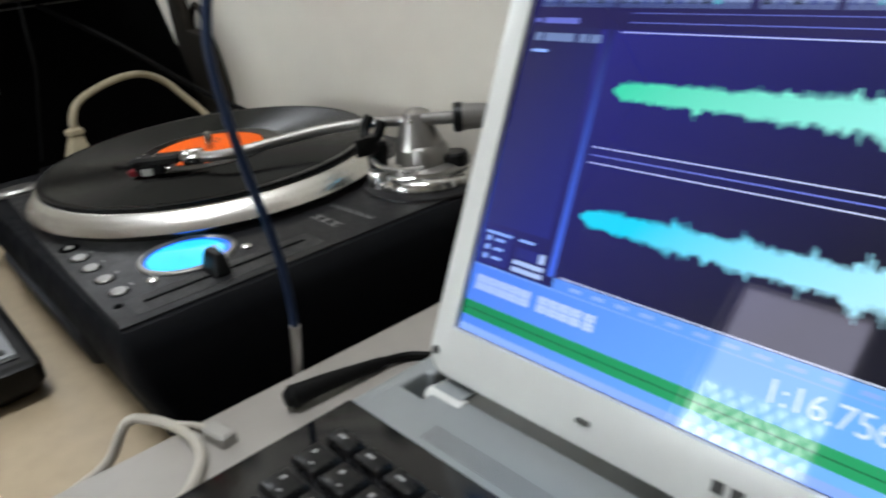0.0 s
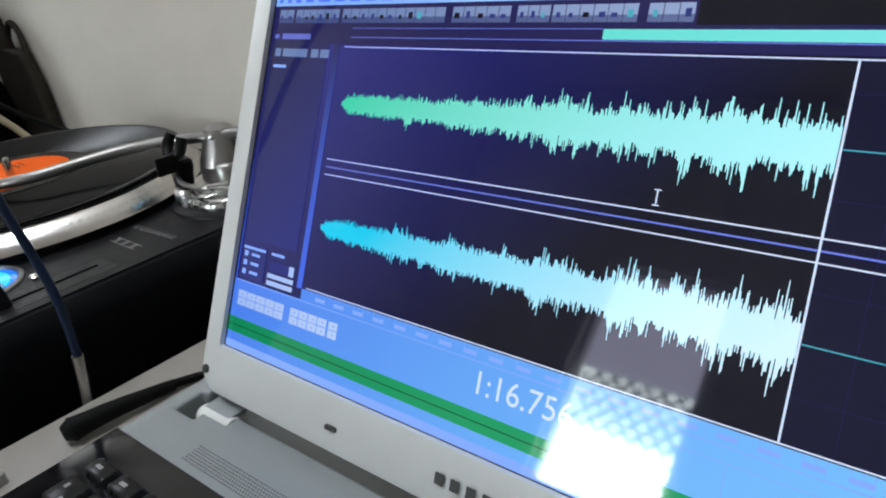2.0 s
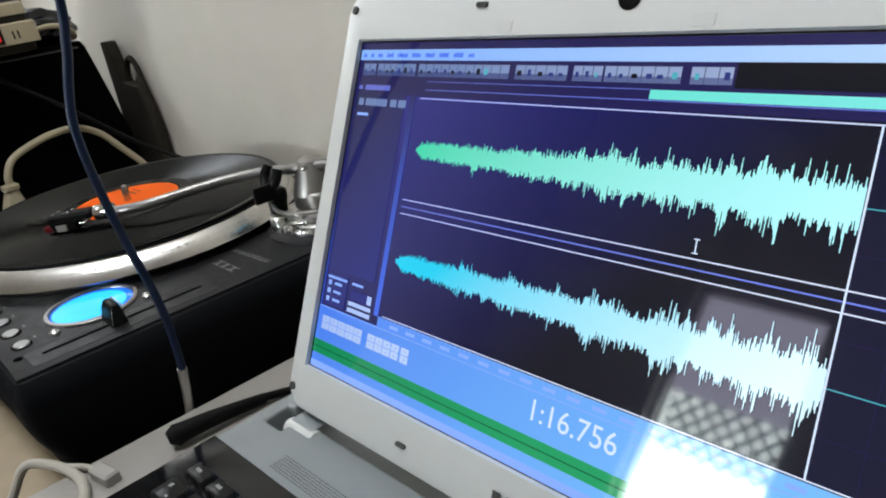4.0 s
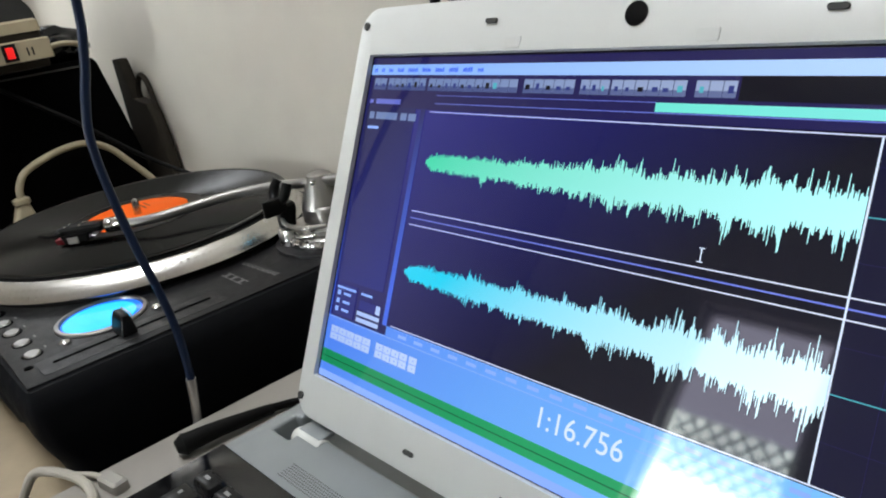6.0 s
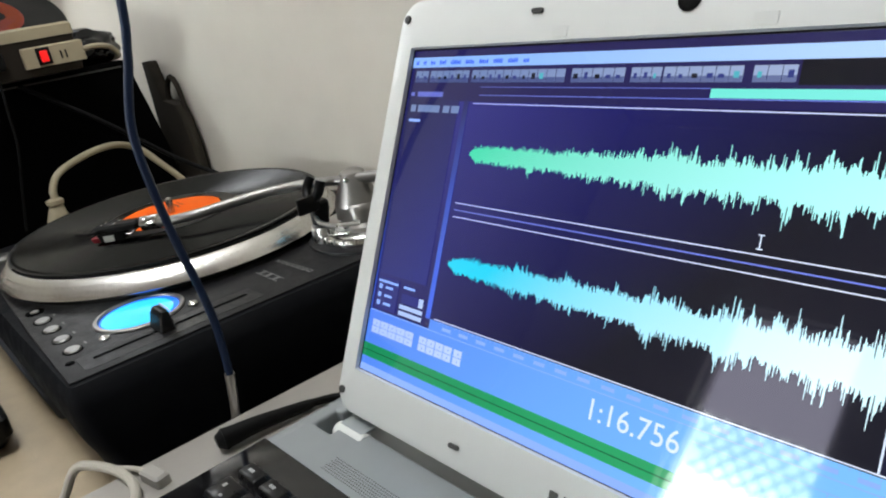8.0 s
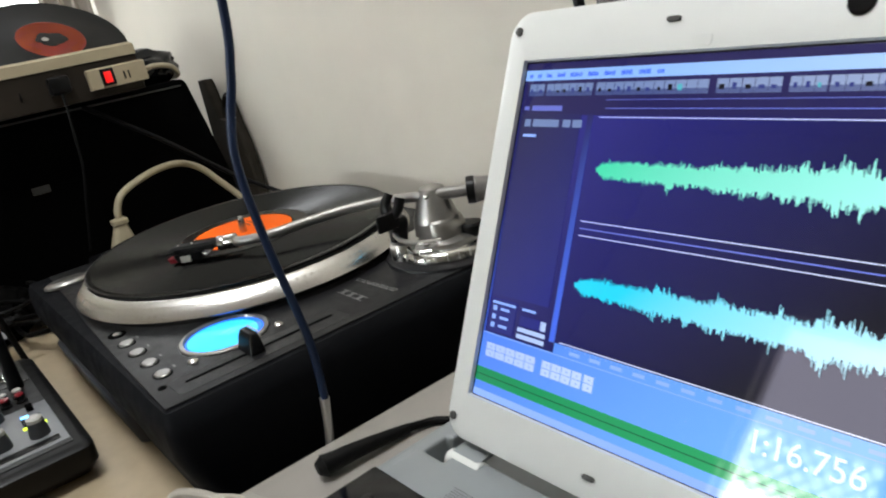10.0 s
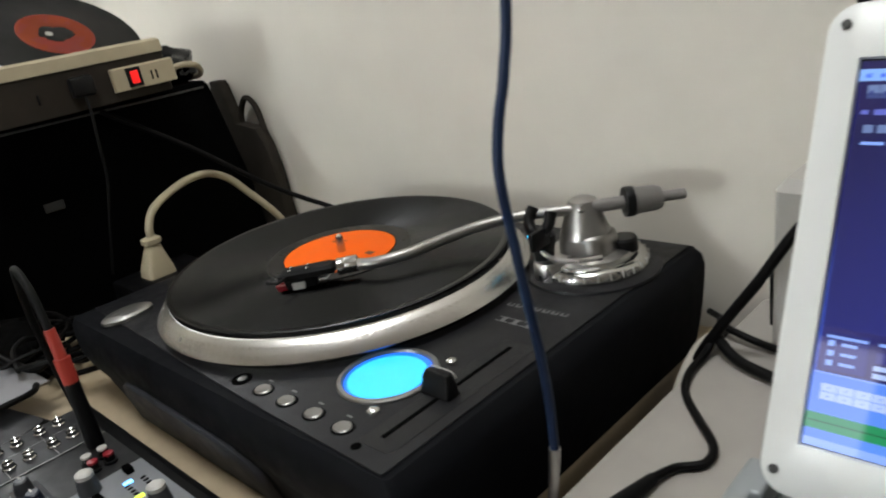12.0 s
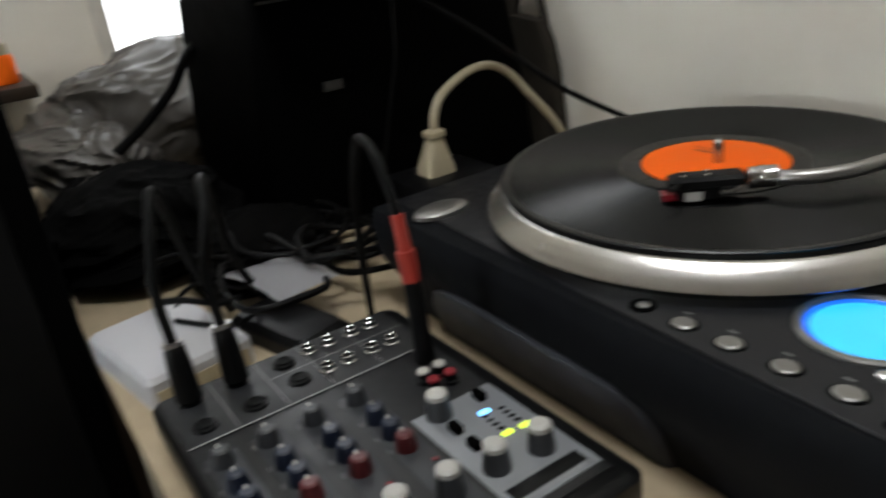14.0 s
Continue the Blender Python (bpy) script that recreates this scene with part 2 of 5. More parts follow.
def bars(rects, z0, z1, bm=None):
    own = bmesh.new() if bm is None else bm
    for x0, x1, y0, y1 in rects:
        a = [own.verts.new(p) for p in ((x0, y0, z1), (x1, y0, z1), (x1, y1, z1), (x0, y1, z1))]
        own.faces.new(a)
    return own


def along(a, b):
    """The turn that lays z along the way from a to b, at a."""
    a, b = Vector(a), Vector(b)
    return Matrix.Translation(a) @ (b - a).to_track_quat("Z", "Y").to_matrix().to_4x4()


def prism(outline, z0, z1, bevel=0.001, seg=2):
    bm = bmesh.new()
    f = bm.faces.new([bm.verts.new((x, y, z0)) for x, y in outline])
    top = bmesh.ops.extrude_face_region(bm, geom=[f])
    bmesh.ops.translate(bm, verts=[v for v in top["geom"] if isinstance(v, bmesh.types.BMVert)], vec=(0, 0, z1 - z0))
    bmesh.ops.recalc_face_normals(bm, faces=bm.faces)
    if bevel:
        bmesh.ops.bevel(bm, geom=bm.edges[:], offset=bevel, segments=seg, profile=0.5, affect="EDGES")
    return bm


# ---- the room ----
TABLE_Z, SIDE_Z, WALL_Y, WEST_X = -0.113, -0.075, 0.205, -1.05
FLOOR_Z, CEIL_Z, SOUTH_Y, EAST_X = -0.86, 1.55, -2.0, 3.0


def wall_box(name, x0, x1, y0, y1, z0, z1, mat=WALL, label="off-white painted plaster wall"):
    return solid(name, box(x0, x1, y0, y1, z0, z1, 0), mat, label, "wall", kind="structure", smooth=False)


wall_box("floor", -1.2, EAST_X + 0.15, -2.15, 0.35, FLOOR_Z - 0.1, FLOOR_Z, FLOOR, "brown vinyl floor of the room")["category"] = "floor"
wall_box("ceiling", -1.2, EAST_X + 0.15, -2.15, 0.35, CEIL_Z, CEIL_Z + 0.1, CEIL, "plain white painted ceiling")["category"] = "ceiling"
wall_box("wall_north", -1.05, EAST_X, WALL_Y, WALL_Y + 0.12, FLOOR_Z, CEIL_Z)
wall_box("wall_east", EAST_X, EAST_X + 0.12, SOUTH_Y, WALL_Y + 0.12, FLOOR_Z, CEIL_Z)


def wall_with_hole(name, axis, at, thick, lo, hi, a0, a1, z0, z1):
    """A wall across x or y at a place, with one opening from a0 to a1 and z0 to z1."""
    bm = bmesh.new()
    for p0, p1, q0, q1 in ((lo, a0, FLOOR_Z, CEIL_Z), (a1, hi, FLOOR_Z, CEIL_Z), (a0, a1, FLOOR_Z, z0), (a0, a1, z1, CEIL_Z)):
        if axis == "x":
            box(at - thick, at, p0, p1, q0, q1, 0, bm=bm)
        else:
            box(p0, p1, at - thick, at, q0, q1, 0, bm=bm)
    return solid(name, bm, WALL, "off-white painted plaster wall with a window opening", "wall", kind="structure", smooth=False)


WIN_W = (-0.20, 0.19, -0.02, 1.20)
WIN_S = (-0.34, 0.09, 0.08, 0.86)
wall_with_hole("wall_west", "x", WEST_X, 0.12, SOUTH_Y - 0.12, WALL_Y + 0.12, *WIN_W)
wall_with_hole("wall_south", "y", SOUTH_Y, 0.12, WEST_X, EAST_X + 0.12, *WIN_S)


def frame_bars(bm, axis, at, a0, a1, z0, z1, w, d):
    for p0, p1, q0, q1 in ((a0, a0 + w, z0, z1), (a1 - w, a1, z0, z1), (a0 + w, a1 - w, z0, z0 + w), (a0 + w, a1 - w, z1 - w, z1)):
        if axis == "x":
            box(at - d, at, p0, p1, q0, q1, 0.002, bm=bm)
        else:
            box(p0, p1, at - d, at, q0, q1, 0.002, bm=bm)
    return bm


win = thing("window_1", (WEST_X, 0, -0.02), "bright window in the wall beside the table", "window", kind="structure")
part("window_frame", frame_bars(bmesh.new(), "x", WEST_X - 0.03, *WIN_W, 0.03, 0.05), FRAME_WHITE, win, "white painted frame")
part("window_sill", box(WEST_X - 0.11, WEST_X + 0.03, WIN_W[0] - 0.02, WIN_W[1] + 0.02, -0.042, -0.022, 0.003), FRAME_WHITE, win)
win2 = thing("window_2", (0, SOUTH_Y, 0.08), "bright window with a diamond iron grille and grey blind", "window", kind="structure")
part("window_frame", frame_bars(bmesh.new(), "y", SOUTH_Y - 0.03, *WIN_S, 0.02, 0.05), FRAME_WHITE, win2, "painted frame")
gr = bmesh.new()
for k in range(-10, 12):
    for s in (1, -1):
        x0 = -0.125 + 0.056 * k
        a, b = Vector((x0, SOUTH_Y - 0.095, 0.10)), Vector((x0 + s * 0.42, SOUTH_Y - 0.095, 0.55))
        pts = [a.lerp(b, i / 20) for i in range(21)]
        pts = [p for p in pts if -0.32 <= p.x <= 0.07]
        if len(pts) > 1:
            tube([pts[0], pts[-1]], 0.0048, 5, 1, bm=gr, curve=False)
part("grille", gr, GRILLE, win2, "diamond lattice iron grille")
part("blind", box(-0.32, 0.07, SOUTH_Y - 0.085, SOUTH_Y - 0.075, 0.50, 0.84, 0.001), BLIND_GLOW, win2, "grey roller blind let half down, given a glow as if backlit")
gt = GARDEN.node_tree
gco, gse, gno, gmr, gml = (gt.nodes.new(k) for k in ("ShaderNodeTexCoord", "ShaderNodeSeparateXYZ", "ShaderNodeTexNoise", "ShaderNodeMapRange", "ShaderNodeMath"))
gt.links.new(gco.outputs["Object"], gse.inputs["Vector"])
gno.inputs["Scale"].default_value, gno.inputs["Detail"].default_value = 9, 6
gt.links.new(gco.outputs["Object"], gno.inputs["Vector"])
gmr.inputs["From Min"].default_value, gmr.inputs["From Max"].default_value = 0.28, 0.44
gmr.inputs["To Min"].default_value, gmr.inputs["To Max"].default_value = 80.0, 17.0
gt.links.new(gse.outputs["Z"], gmr.inputs["Value"])
gml.operation = "MULTIPLY"
gt.links.new(gno.outputs["Fac"], gml.inputs[0])
gt.links.new(gmr.outputs["Result"], gml.inputs[1])
gt.links.new(gml.outputs[0], gt.nodes["Principled BSDF"].inputs["Emission Strength"])
solid("backdrop_west", box(-1.46, -1.45, -0.75, 0.75, -0.5, 1.8, 0), DAY, "bright overexposed daylight outside", "sky", kind="structure")
solid("backdrop_south", box(-0.75, 0.5, -2.36, -2.35, -0.3, 1.2, 0), GARDEN, "bright overexposed garden daylight outside", "sky", kind="structure")
# unseen lamp body, added to go with the overhead fill light
lamp = thing("added_ceiling_lamp", (0.24, -0.36, CEIL_Z), "plain white ceiling lamp out of view, added for overhead light", "lamp")
part("lamp_body", box(0.02, 0.46, -0.58, -0.14, 1.525, CEIL_Z, 0.004), FRAME_WHITE, lamp)

# ---- tables ----
desk = thing("desk", (-0.3, -0.1, FLOOR_Z), "beige laminate desk with pale edging and dark frame", "desk")
part("tabletop", box(-1.0, 0.2405, -0.398, 0.2, TABLE_Z - 0.022, TABLE_Z, 0.0015), BEIGE_TOP, desk)
part("edge_strip", box(0.2410, 0.2455, -0.398, 0.2, TABLE_Z - 0.022, TABLE_Z + 0.0006, 0.0012), BEIGE_EDGE, desk, "pale edging strip")
part("front_panel", box(0.205, 0.225, -0.39, 0.19, TABLE_Z - 0.30, TABLE_Z - 0.0225, 0.001), DARK_WOOD, desk, "dark brown side panel")
for x in (-0.96, 0.18):
    for y in (-0.37, 0.15):
        part("leg", box(x - 0.02, x + 0.02, y - 0.02, y + 0.02, FLOOR_Z, TABLE_Z - 0.023, 0.002), DARK_WOOD, desk)
side = thing("side_table", (0.7, -0.2, FLOOR_Z), "pale grey laminate table carrying the laptop", "table")
part("tabletop", loft([(SIDE_Z - 0.03, 0.2905, 1.35, -0.62, 0.2, 0.003), (SIDE_Z - 0.003, 0.2895, 1.352, -0.622, 0.2, 0.006),
                       (SIDE_Z, 0.2915, 1.349, -0.619, 0.198, 0.003)]), GREY_TOP, side)
part("side_panel", box(0.306, 0.324, -0.6, 0.18, FLOOR_Z, SIDE_Z - 0.031, 0.001), DARK_WOOD, side, "dark brown end panel")
part("side_panel", box(1.32, 1.338, -0.6, 0.18, FLOOR_Z, SIDE_Z - 0.031, 0.001), DARK_WOOD, side, "dark brown end panel")


# ---- turntable ----
tt = thing("turntable", (0, 0, TABLE_Z), "black record player deck with lit blue display, playing", "turntable")
PZ = -0.0260
part("body", loft([(-0.1118, -0.168, 0.2490, -0.1640, 0.172, 0.018), (-0.0860, -0.184, 0.2515, -0.1700, 0.178, 0.016), (-0.0720, -0.199, 0.2520, -0.1755, 0.180, 0.014),
                   (-0.0600, -0.203, 0.2525, -0.1790, 0.182, 0.014), (-0.0420, -0.202, 0.2525, -0.1795, 0.182, 0.010),
                   (-0.0330, -0.201, 0.250, -0.1780, 0.181, 0.008), (-0.0275, -0.199, 0.2435, -0.1750, 0.178, 0.005)]),
     TT_BODY, tt, "black plastic plinth")
SKIRT_LINE = [(-0.126, -0.1122), (-0.127, -0.088), (-0.118, -0.074), (-0.102, -0.0665), (-0.080, -0.0640), (-0.020, -0.0650), (0.040, -0.0665), (0.068, -0.0685), (0.086, -0.0765), (0.096, -0.090), (0.101, -0.1122)]


def skirt_ring(y_top, y_low, shrink):
    out = []
    for x, z in SKIRT_LINE:
        k = (z + 0.113) / 0.049
        out.append((x * shrink - 0.013 * (1 - shrink), y_low + (y_top - y_low) * k, -0.1122 + (z + 0.1122) * shrink))
    return out


part("skirt", rings_mesh([skirt_ring(-0.150, -0.148, 1.0), skirt_ring(-0.1765, -0.1640, 1.0), skirt_ring(-0.1800, -0.1675, 0.975), skirt_ring(-0.1812, -0.1695, 0.93)]), SKIRT, tt, "bulging lower skirt, coloured lighter where its slope catches light")
plate = part("top_plate", prism([(-0.196, 0.1745), (-0.196, -0.1540), (-0.075, -0.1600), (0.020, -0.1660), (0.120, -0.1705), (0.2385, -0.1735), (0.2385, 0.1745)], -0.0274, PZ, 0.0007, 2), TT_PLATE, tt, "dark grey metal plate")
for x in (-0.17, 0.21):
    for y in (-0.130, 0.145):
        part("foot", lathe([(0.018, -0.113), (0.020, -0.1125), (0.020, -0.1110)], (x, y, 0), 24), RUBBER, tt)
plat = part("platter", lathe([(0.150, PZ + 0.0004), (0.1560, PZ + 0.0006), (0.1590, -0.0200), (0.1640, -0.0192), (0.1650, -0.0180), (0.1642, -0.0168), (0.1538, -0.0050), (0.1515, -0.0040),
                              (0.1495, -0.0042), (0.148, -0.006), (0.02, -0.006)], n=128), PLATTER, tt, "silver aluminium platter with bevelled rim")
dots = bmesh.new()
for i in range(150):
    a = 2 * math.pi * i / 150
    for rr, zz in ((0.1614, -0.0136), (0.1574, -0.0091)):
        d = bmesh.new()
        bmesh.ops.create_cube(d, size=1, matrix=Matrix.Rotation(a, 4, "Z") @ Matrix.Translation((rr, 0, zz)) @ Matrix.Rotation(radians(50.5), 4, "Y")
                              @ Matrix.Diagonal((0.0018, 0.0022, 0.0003, 1)))
        joined(dots, d)
part("strobe_ring", dots, PLATTER, plat)
part("spindle", lathe([(0.0036, -0.006), (0.0036, 0.012), (0.0030, 0.0165), (0.001, 0.018)], n=20), CHROME, tt)
solid("slipmat", lathe([(0.1475, -0.0058), (0.148, -0.005), (0.1475, -0.0028), (0.006, -0.0028)], n=96), FELT,
             "thin black felt slipmat on the platter", "slipmat")

# record
rec = thing("record", (-0.003, 0.0, -0.0026), "black vinyl record with bright orange label, playing", "record")
prof = [(0.0038, -0.0026), (0.1500, -0.0026), (0.1512, -0.0019), (0.1512, -0.0012), (0.1500, -0.0004), (0.146, -0.0007)]
part("disc", lathe(prof + [(0.146 - i * 0.0002, -0.0007 - (0.00012 if i % 2 else 0)) for i in range(1, 400)] + [(0.062, -0.0007), (0.0038, -0.0007)], (-0.003, 0, 0), n=128), VINYL, rec)
part("run_out", lathe([(0.064, -0.00075), (0.064, -0.00045), (0.0515, -0.0004), (0.0515, -0.0007)], (-0.003, 0, 0), n=96), VINYL_LEAD, rec)
part("label", lathe([(0.0500, -0.00075), (0.0500, -0.00015), (0.0495, 0.0), (0.0038, 0.0)], (-0.003, 0, 0), n=96), ORANGE, rec, "bright orange paper label")
for x0, x1, y0, y1 in ((0.010, 0.024, -0.022, -0.019), (0.010, 0.030, -0.016, -0.0145), (-0.03, -0.012, 0.012, 0.014), (-0.034, -0.015, 0.018, 0.0192), (0.026, 0.034, 0.004, 0.010)):
    part("print_bar", bars([(x0, x1, y0, y1)], 0, 0.0003), LABEL_INK, rec)
rec.location.z += 0.0018
rec.rotation_euler = (radians(0.55), radians(0.4), 0)

# display
def disc(r, z0, z1, c, n=48):
    return lathe([(r, z0), (r, z1 - 0.0003), (r - 0.0004, z1)], (c[0], c[1], 0), n)


LC = (0.1632, -0.0995)
disp = part("display", lathe([(0.0348, PZ), (0.0348, PZ + 0.0012), (0.0340, PZ + 0.0020), (0.0314, PZ + 0.0022), (0.0303, PZ + 0.0006), (0.0303, PZ)], (*LC, 0), 64), BUTTON_SILVER, tt, "silver ringed round display")
part("display_rim", disc(0.0302, PZ, PZ + 0.0005, LC), LCD_BLUE, disp, "blue lit rim")
part("display_face", lathe([(0.0272, PZ + 0.0004), (0.0272, PZ + 0.0010)], (LC[0] + 0.0014, LC[1] - 0.0020, 0), 48), LCD_CYAN, disp, "cyan lit face")
for i, x in enumerate((0.071, 0.098, 0.1255, 0.155, 0.184)):
    if i == 0:
        b = part("button", lathe([(0.0074, PZ), (0.0074, PZ + 0.0008), (0.0045, PZ + 0.0010)], (x - 0.001, -0.1555, 0), 28), CASE, tt, "small jack ring")
        part("cap", lathe([(0.0036, PZ), (0.0036, PZ + 0.0016), (0.002, PZ + 0.0024)], (x, -0.1555, 0), 24), BUTTON_SILVER, b)
    else:
        part("button", lathe([(0.0068, PZ), (0.0067, PZ + 0.0010), (0.0058, PZ + 0.0016), (0.0015, PZ + 0.0013)], (x, -0.1560, 0), 28, 1.0, 0.86), BUTTON_SILVER, tt, "oval silver button")
        # no hollow is cut; the black ring paints the dish's shade
        part("dish_shade", lathe([(0.0084, PZ), (0.0082, PZ + 0.0003), (0.0066, PZ + 0.0003)], (x, -0.1560, 0), 28, 1.0, 0.86), CASE, tt, "flat black ring for the shade in the button's dish")
for x, y in ((0.190, -0.066), (0.188, -0.1345)):
    part("button", lathe([(0.0042, PZ), (0.0040, PZ + 0.0016), (0.0026, PZ + 0.0030), (0.001, PZ + 0.0033)], (x, y, 0), 24), CHROME, tt, "small round chrome button")
# a low black button stands in for the darkness of a small hole
part("button", lathe([(0.0032, PZ), (0.0030, PZ + 0.0006), (0.0015, PZ + 0.0008)], (0.2060, -0.1640, 0), 20), CASE, tt, "small dark hole, built as a low black button")
part("start_button", lathe([(0.024, PZ), (0.0235, PZ + 0.003), (0.020, PZ + 0.0050), (0.010, PZ + 0.0058)], (-0.141, -0.1455, 0), 40, 0.60, 1.0), BUTTON_SILVER, tt, "oval silver start button")
fader = part("pitch_fader", loft([(PZ, 0.2020, 0.2300, -0.160, -0.024, 0.004), (PZ + 0.0003, 0.2023, 0.2297, -0.1597, -0.0243, 0.004)]), TT_PLATE, tt, "pitch slider panel")
part("slot", box(0.2120, 0.2152, -0.150, -0.032, PZ + 0.0001, PZ + 0.0007, 0.0002), CASE, fader)
knob = part("slider_knob", loft([(PZ + 0.0010, 0.1985, 0.2230, -0.1045, -0.0925, 0.002), (PZ + 0.0110, 0.1995, 0.2220, -0.1020, -0.0938, 0.002),
                                 (PZ + 0.0150, 0.2010, 0.2205, -0.1005, -0.0945, 0.0025), (PZ + 0.0158, 0.2030, 0.2185, -0.0995, -0.0955, 0.0018)]), BLACK, fader)
part("pointer", tube([(0.1995, -0.0936, PZ + 0.0118), (0.2020, -0.0940, PZ + 0.0155), (0.2108, -0.0945, PZ + 0.0164), (0.2195, -0.0940, PZ + 0.0155), (0.2220, -0.0936, PZ + 0.0118)], 0.0005, 6), KNOB_CAP, knob)
scale_marks = bars([(0.2180, 0.2180 + (0.006 if i % 5 == 0 else 0.003), -0.147 + 0.0057 * i, -0.1467 + 0.0057 * i) for i in range(21)], 0, PZ + 0.0006)
part("slider_scale", scale_marks, SKIRT, fader)
for i in range(7):
    x = 0.1685 + 0.0079 * i
    part("lettering", bars([(x, x + 0.0058, 0.0190 + 0.0004 * i, 0.0204 + 0.0004 * i), (x, x + 0.0016, 0.0204 + 0.0004 * i, 0.0240 + 0.0004 * i), (x + 0.0042, x + 0.0058, 0.0204 + 0.0004 * i, 0.0240 + 0.0004 * i)], 0, PZ + 0.0003), GREY_PRINT, plate, "grey printed bars")
for x0, x1 in ((0.1765, 0.1880), (0.1890, 0.1975), (0.1990, 0.2125)):
    part("lettering", bars([(x0, x1, -0.0045, -0.0032), (x0, x1, 0.0018, 0.0030), ((x0 + x1) / 2 - 0.002, (x0 + x1) / 2 + 0.002, -0.0032, 0.0018)], 0, PZ + 0.0003), GREY_PRINT, plate, "grey printed bars")
for i, x in enumerate((0.098, 0.1255, 0.155, 0.184)):
    part("legend", bars([(x - 0.008, x - 0.003, -0.1465, -0.1450)], 0, PZ + 0.0003), GREY_PRINT, plate, "faint printed bar")

# tonearm
AC = (0.189, 0.107)
arm = part("tonearm_base", lathe([(0.056, PZ), (0.0555, PZ + 0.0020), (0.052, PZ + 0.0032)], (*AC, 0), 64), TT_PLATE, tt, "round tonearm base")
part("height_ring", lathe([(0.0455, PZ + 0.003), (0.0460, PZ + 0.005), (0.0445, PZ + 0.0095), (0.0415, PZ + 0.0122), (0.0375, PZ + 0.0130)], (*AC, 0), 72), CHROME, arm, "chromed adjusting ring")
notch = bmesh.new()
for i in range(28):
    a = 2 * math.pi * i / 28
    d = bmesh.new()
    bmesh.ops.create_cube(d, size=1, matrix=Matrix.Translation((*AC, 0)) @ Matrix.Rotation(a, 4, "Z") @ Matrix.Translation((0.0448, 0, PZ + 0.0078)) @ Matrix.Diagonal((0.0022, 0.0013, 0.005, 1)))
    joined(notch, d)
part("ring_scale", notch, KNOB_CAP, arm)
part("bridge", loft([(PZ + 0.0125, AC[0] - 0.036, AC[0] + 0.034, AC[1] - 0.034, AC[1] + 0.034, 0.026), (PZ + 0.0165, AC[0] - 0.035, AC[0] + 0.033, AC[1] - 0.033, AC[1] + 0.032, 0.025),
                     (PZ + 0.0190, AC[0] - 0.030, AC[0] + 0.028, AC[1] - 0.028, AC[1] + 0.028, 0.022)]), SATIN, arm, "polished bridge plate")
PV = (0.190, 0.100)
part("bearing_yoke", loft([(PZ + 0.0170, PV[0] - 0.020, PV[0] + 0.024, PV[1] - 0.018, PV[1] + 0.020, 0.012), (0.002, PV[0] - 0.019, PV[0] + 0.023, PV[1] - 0.018, PV[1] + 0.019, 0.012),
                           (0.0075, PV[0] - 0.0175, PV[0] + 0.021, PV[1] - 0.0175, PV[1] + 0.018, 0.012), (0.0090, PV[0] - 0.016, PV[0] + 0.019, PV[1] - 0.016, PV[1] + 0.0165, 0.011)]), BEARING, arm, "polished bearing yoke")
part("pivot_tower", lathe([(0.0205, 0.0060), (0.0200, 0.0085), (0.0172, 0.0160), (0.0128, 0.0300), (0.0108, 0.0345), (0.0060, 0.0368)], (*PV, 0), 40), BEARING, arm, "conical silver bearing tower")
part("bearing_screw", moved(lathe([(0.0026, 0), (0.0026, 0.0012), (0.0014, 0.0018)], n=16), along((PV[0] + 0.006, PV[1] - 0.0105, 0.030), (PV[0] + 0.0121, PV[1] - 0.0185, 0.032))), CHROME, arm)
part("lift_block", lathe([(0.0135, PZ + 0.003), (0.0138, PZ + 0.014), (0.0125, PZ + 0.0175), (0.0070, PZ + 0.0190)], (0.173, 0.073, 0), 36), SATIN, arm, "round silver lift block")
part("lift_platform", tube([(0.155, 0.082, 0.006), (0.168, 0.068, 0.002), (0.184, 0.062, -0.002), (0.202, 0.068, -0.004), (0.216, 0.082, -0.004)], 0.0020), SATIN, arm)
part("lift_lever", tube([(0.192, 0.064, -0.010), (0.206, 0.060, -0.009), (0.224, 0.066, -0.006)], (0.0026, 0.0016)), CHROME, arm, "silver cueing lever")
part("skating_dial", lathe([(0.0110, PZ + 0.015), (0.0110, -0.002), (0.0095, 0.000)], (0.213, 0.118, 0), 32), BLACK, arm, "black dial")
rest = part("arm_rest", loft([(PZ + 0.018, 0.1620, 0.1760, 0.0640, 0.0780, 0.005), (0.002, 0.1610, 0.1770, 0.0640, 0.0790, 0.005), (0.006, 0.1590, 0.1785, 0.0630, 0.0800, 0.006), (0.012, 0.1590, 0.1785, 0.0630, 0.0800, 0.006), (0.0145, 0.1610, 0.1765, 0.0650, 0.0780, 0.005)]), BLACK, arm, "black arm clip")
part("clip", tube([(0.1600, 0.0760, 0.0330), (0.1590, 0.0700, 0.0245), (0.1640, 0.0660, 0.0170), (0.1720, 0.0655, 0.0160), (0.1780, 0.0690, 0.0220), (0.1785, 0.0740, 0.0320)], 0.0046, 12), BLACK, rest)
part("shield", box(0.1742, 0.1785, 0.0470, 0.0700, 0.0070, 0.0220, 0.0014), BLACK, rest, "black lamp hood")
part("target_light", tube([(0.1625, 0.0622, 0.0132), (0.1670, 0.0610, 0.0148), (0.1720, 0.0615, 0.0145)], 0.0012, 8), LED_CYAN, rest, "cyan lit stylus lamp")
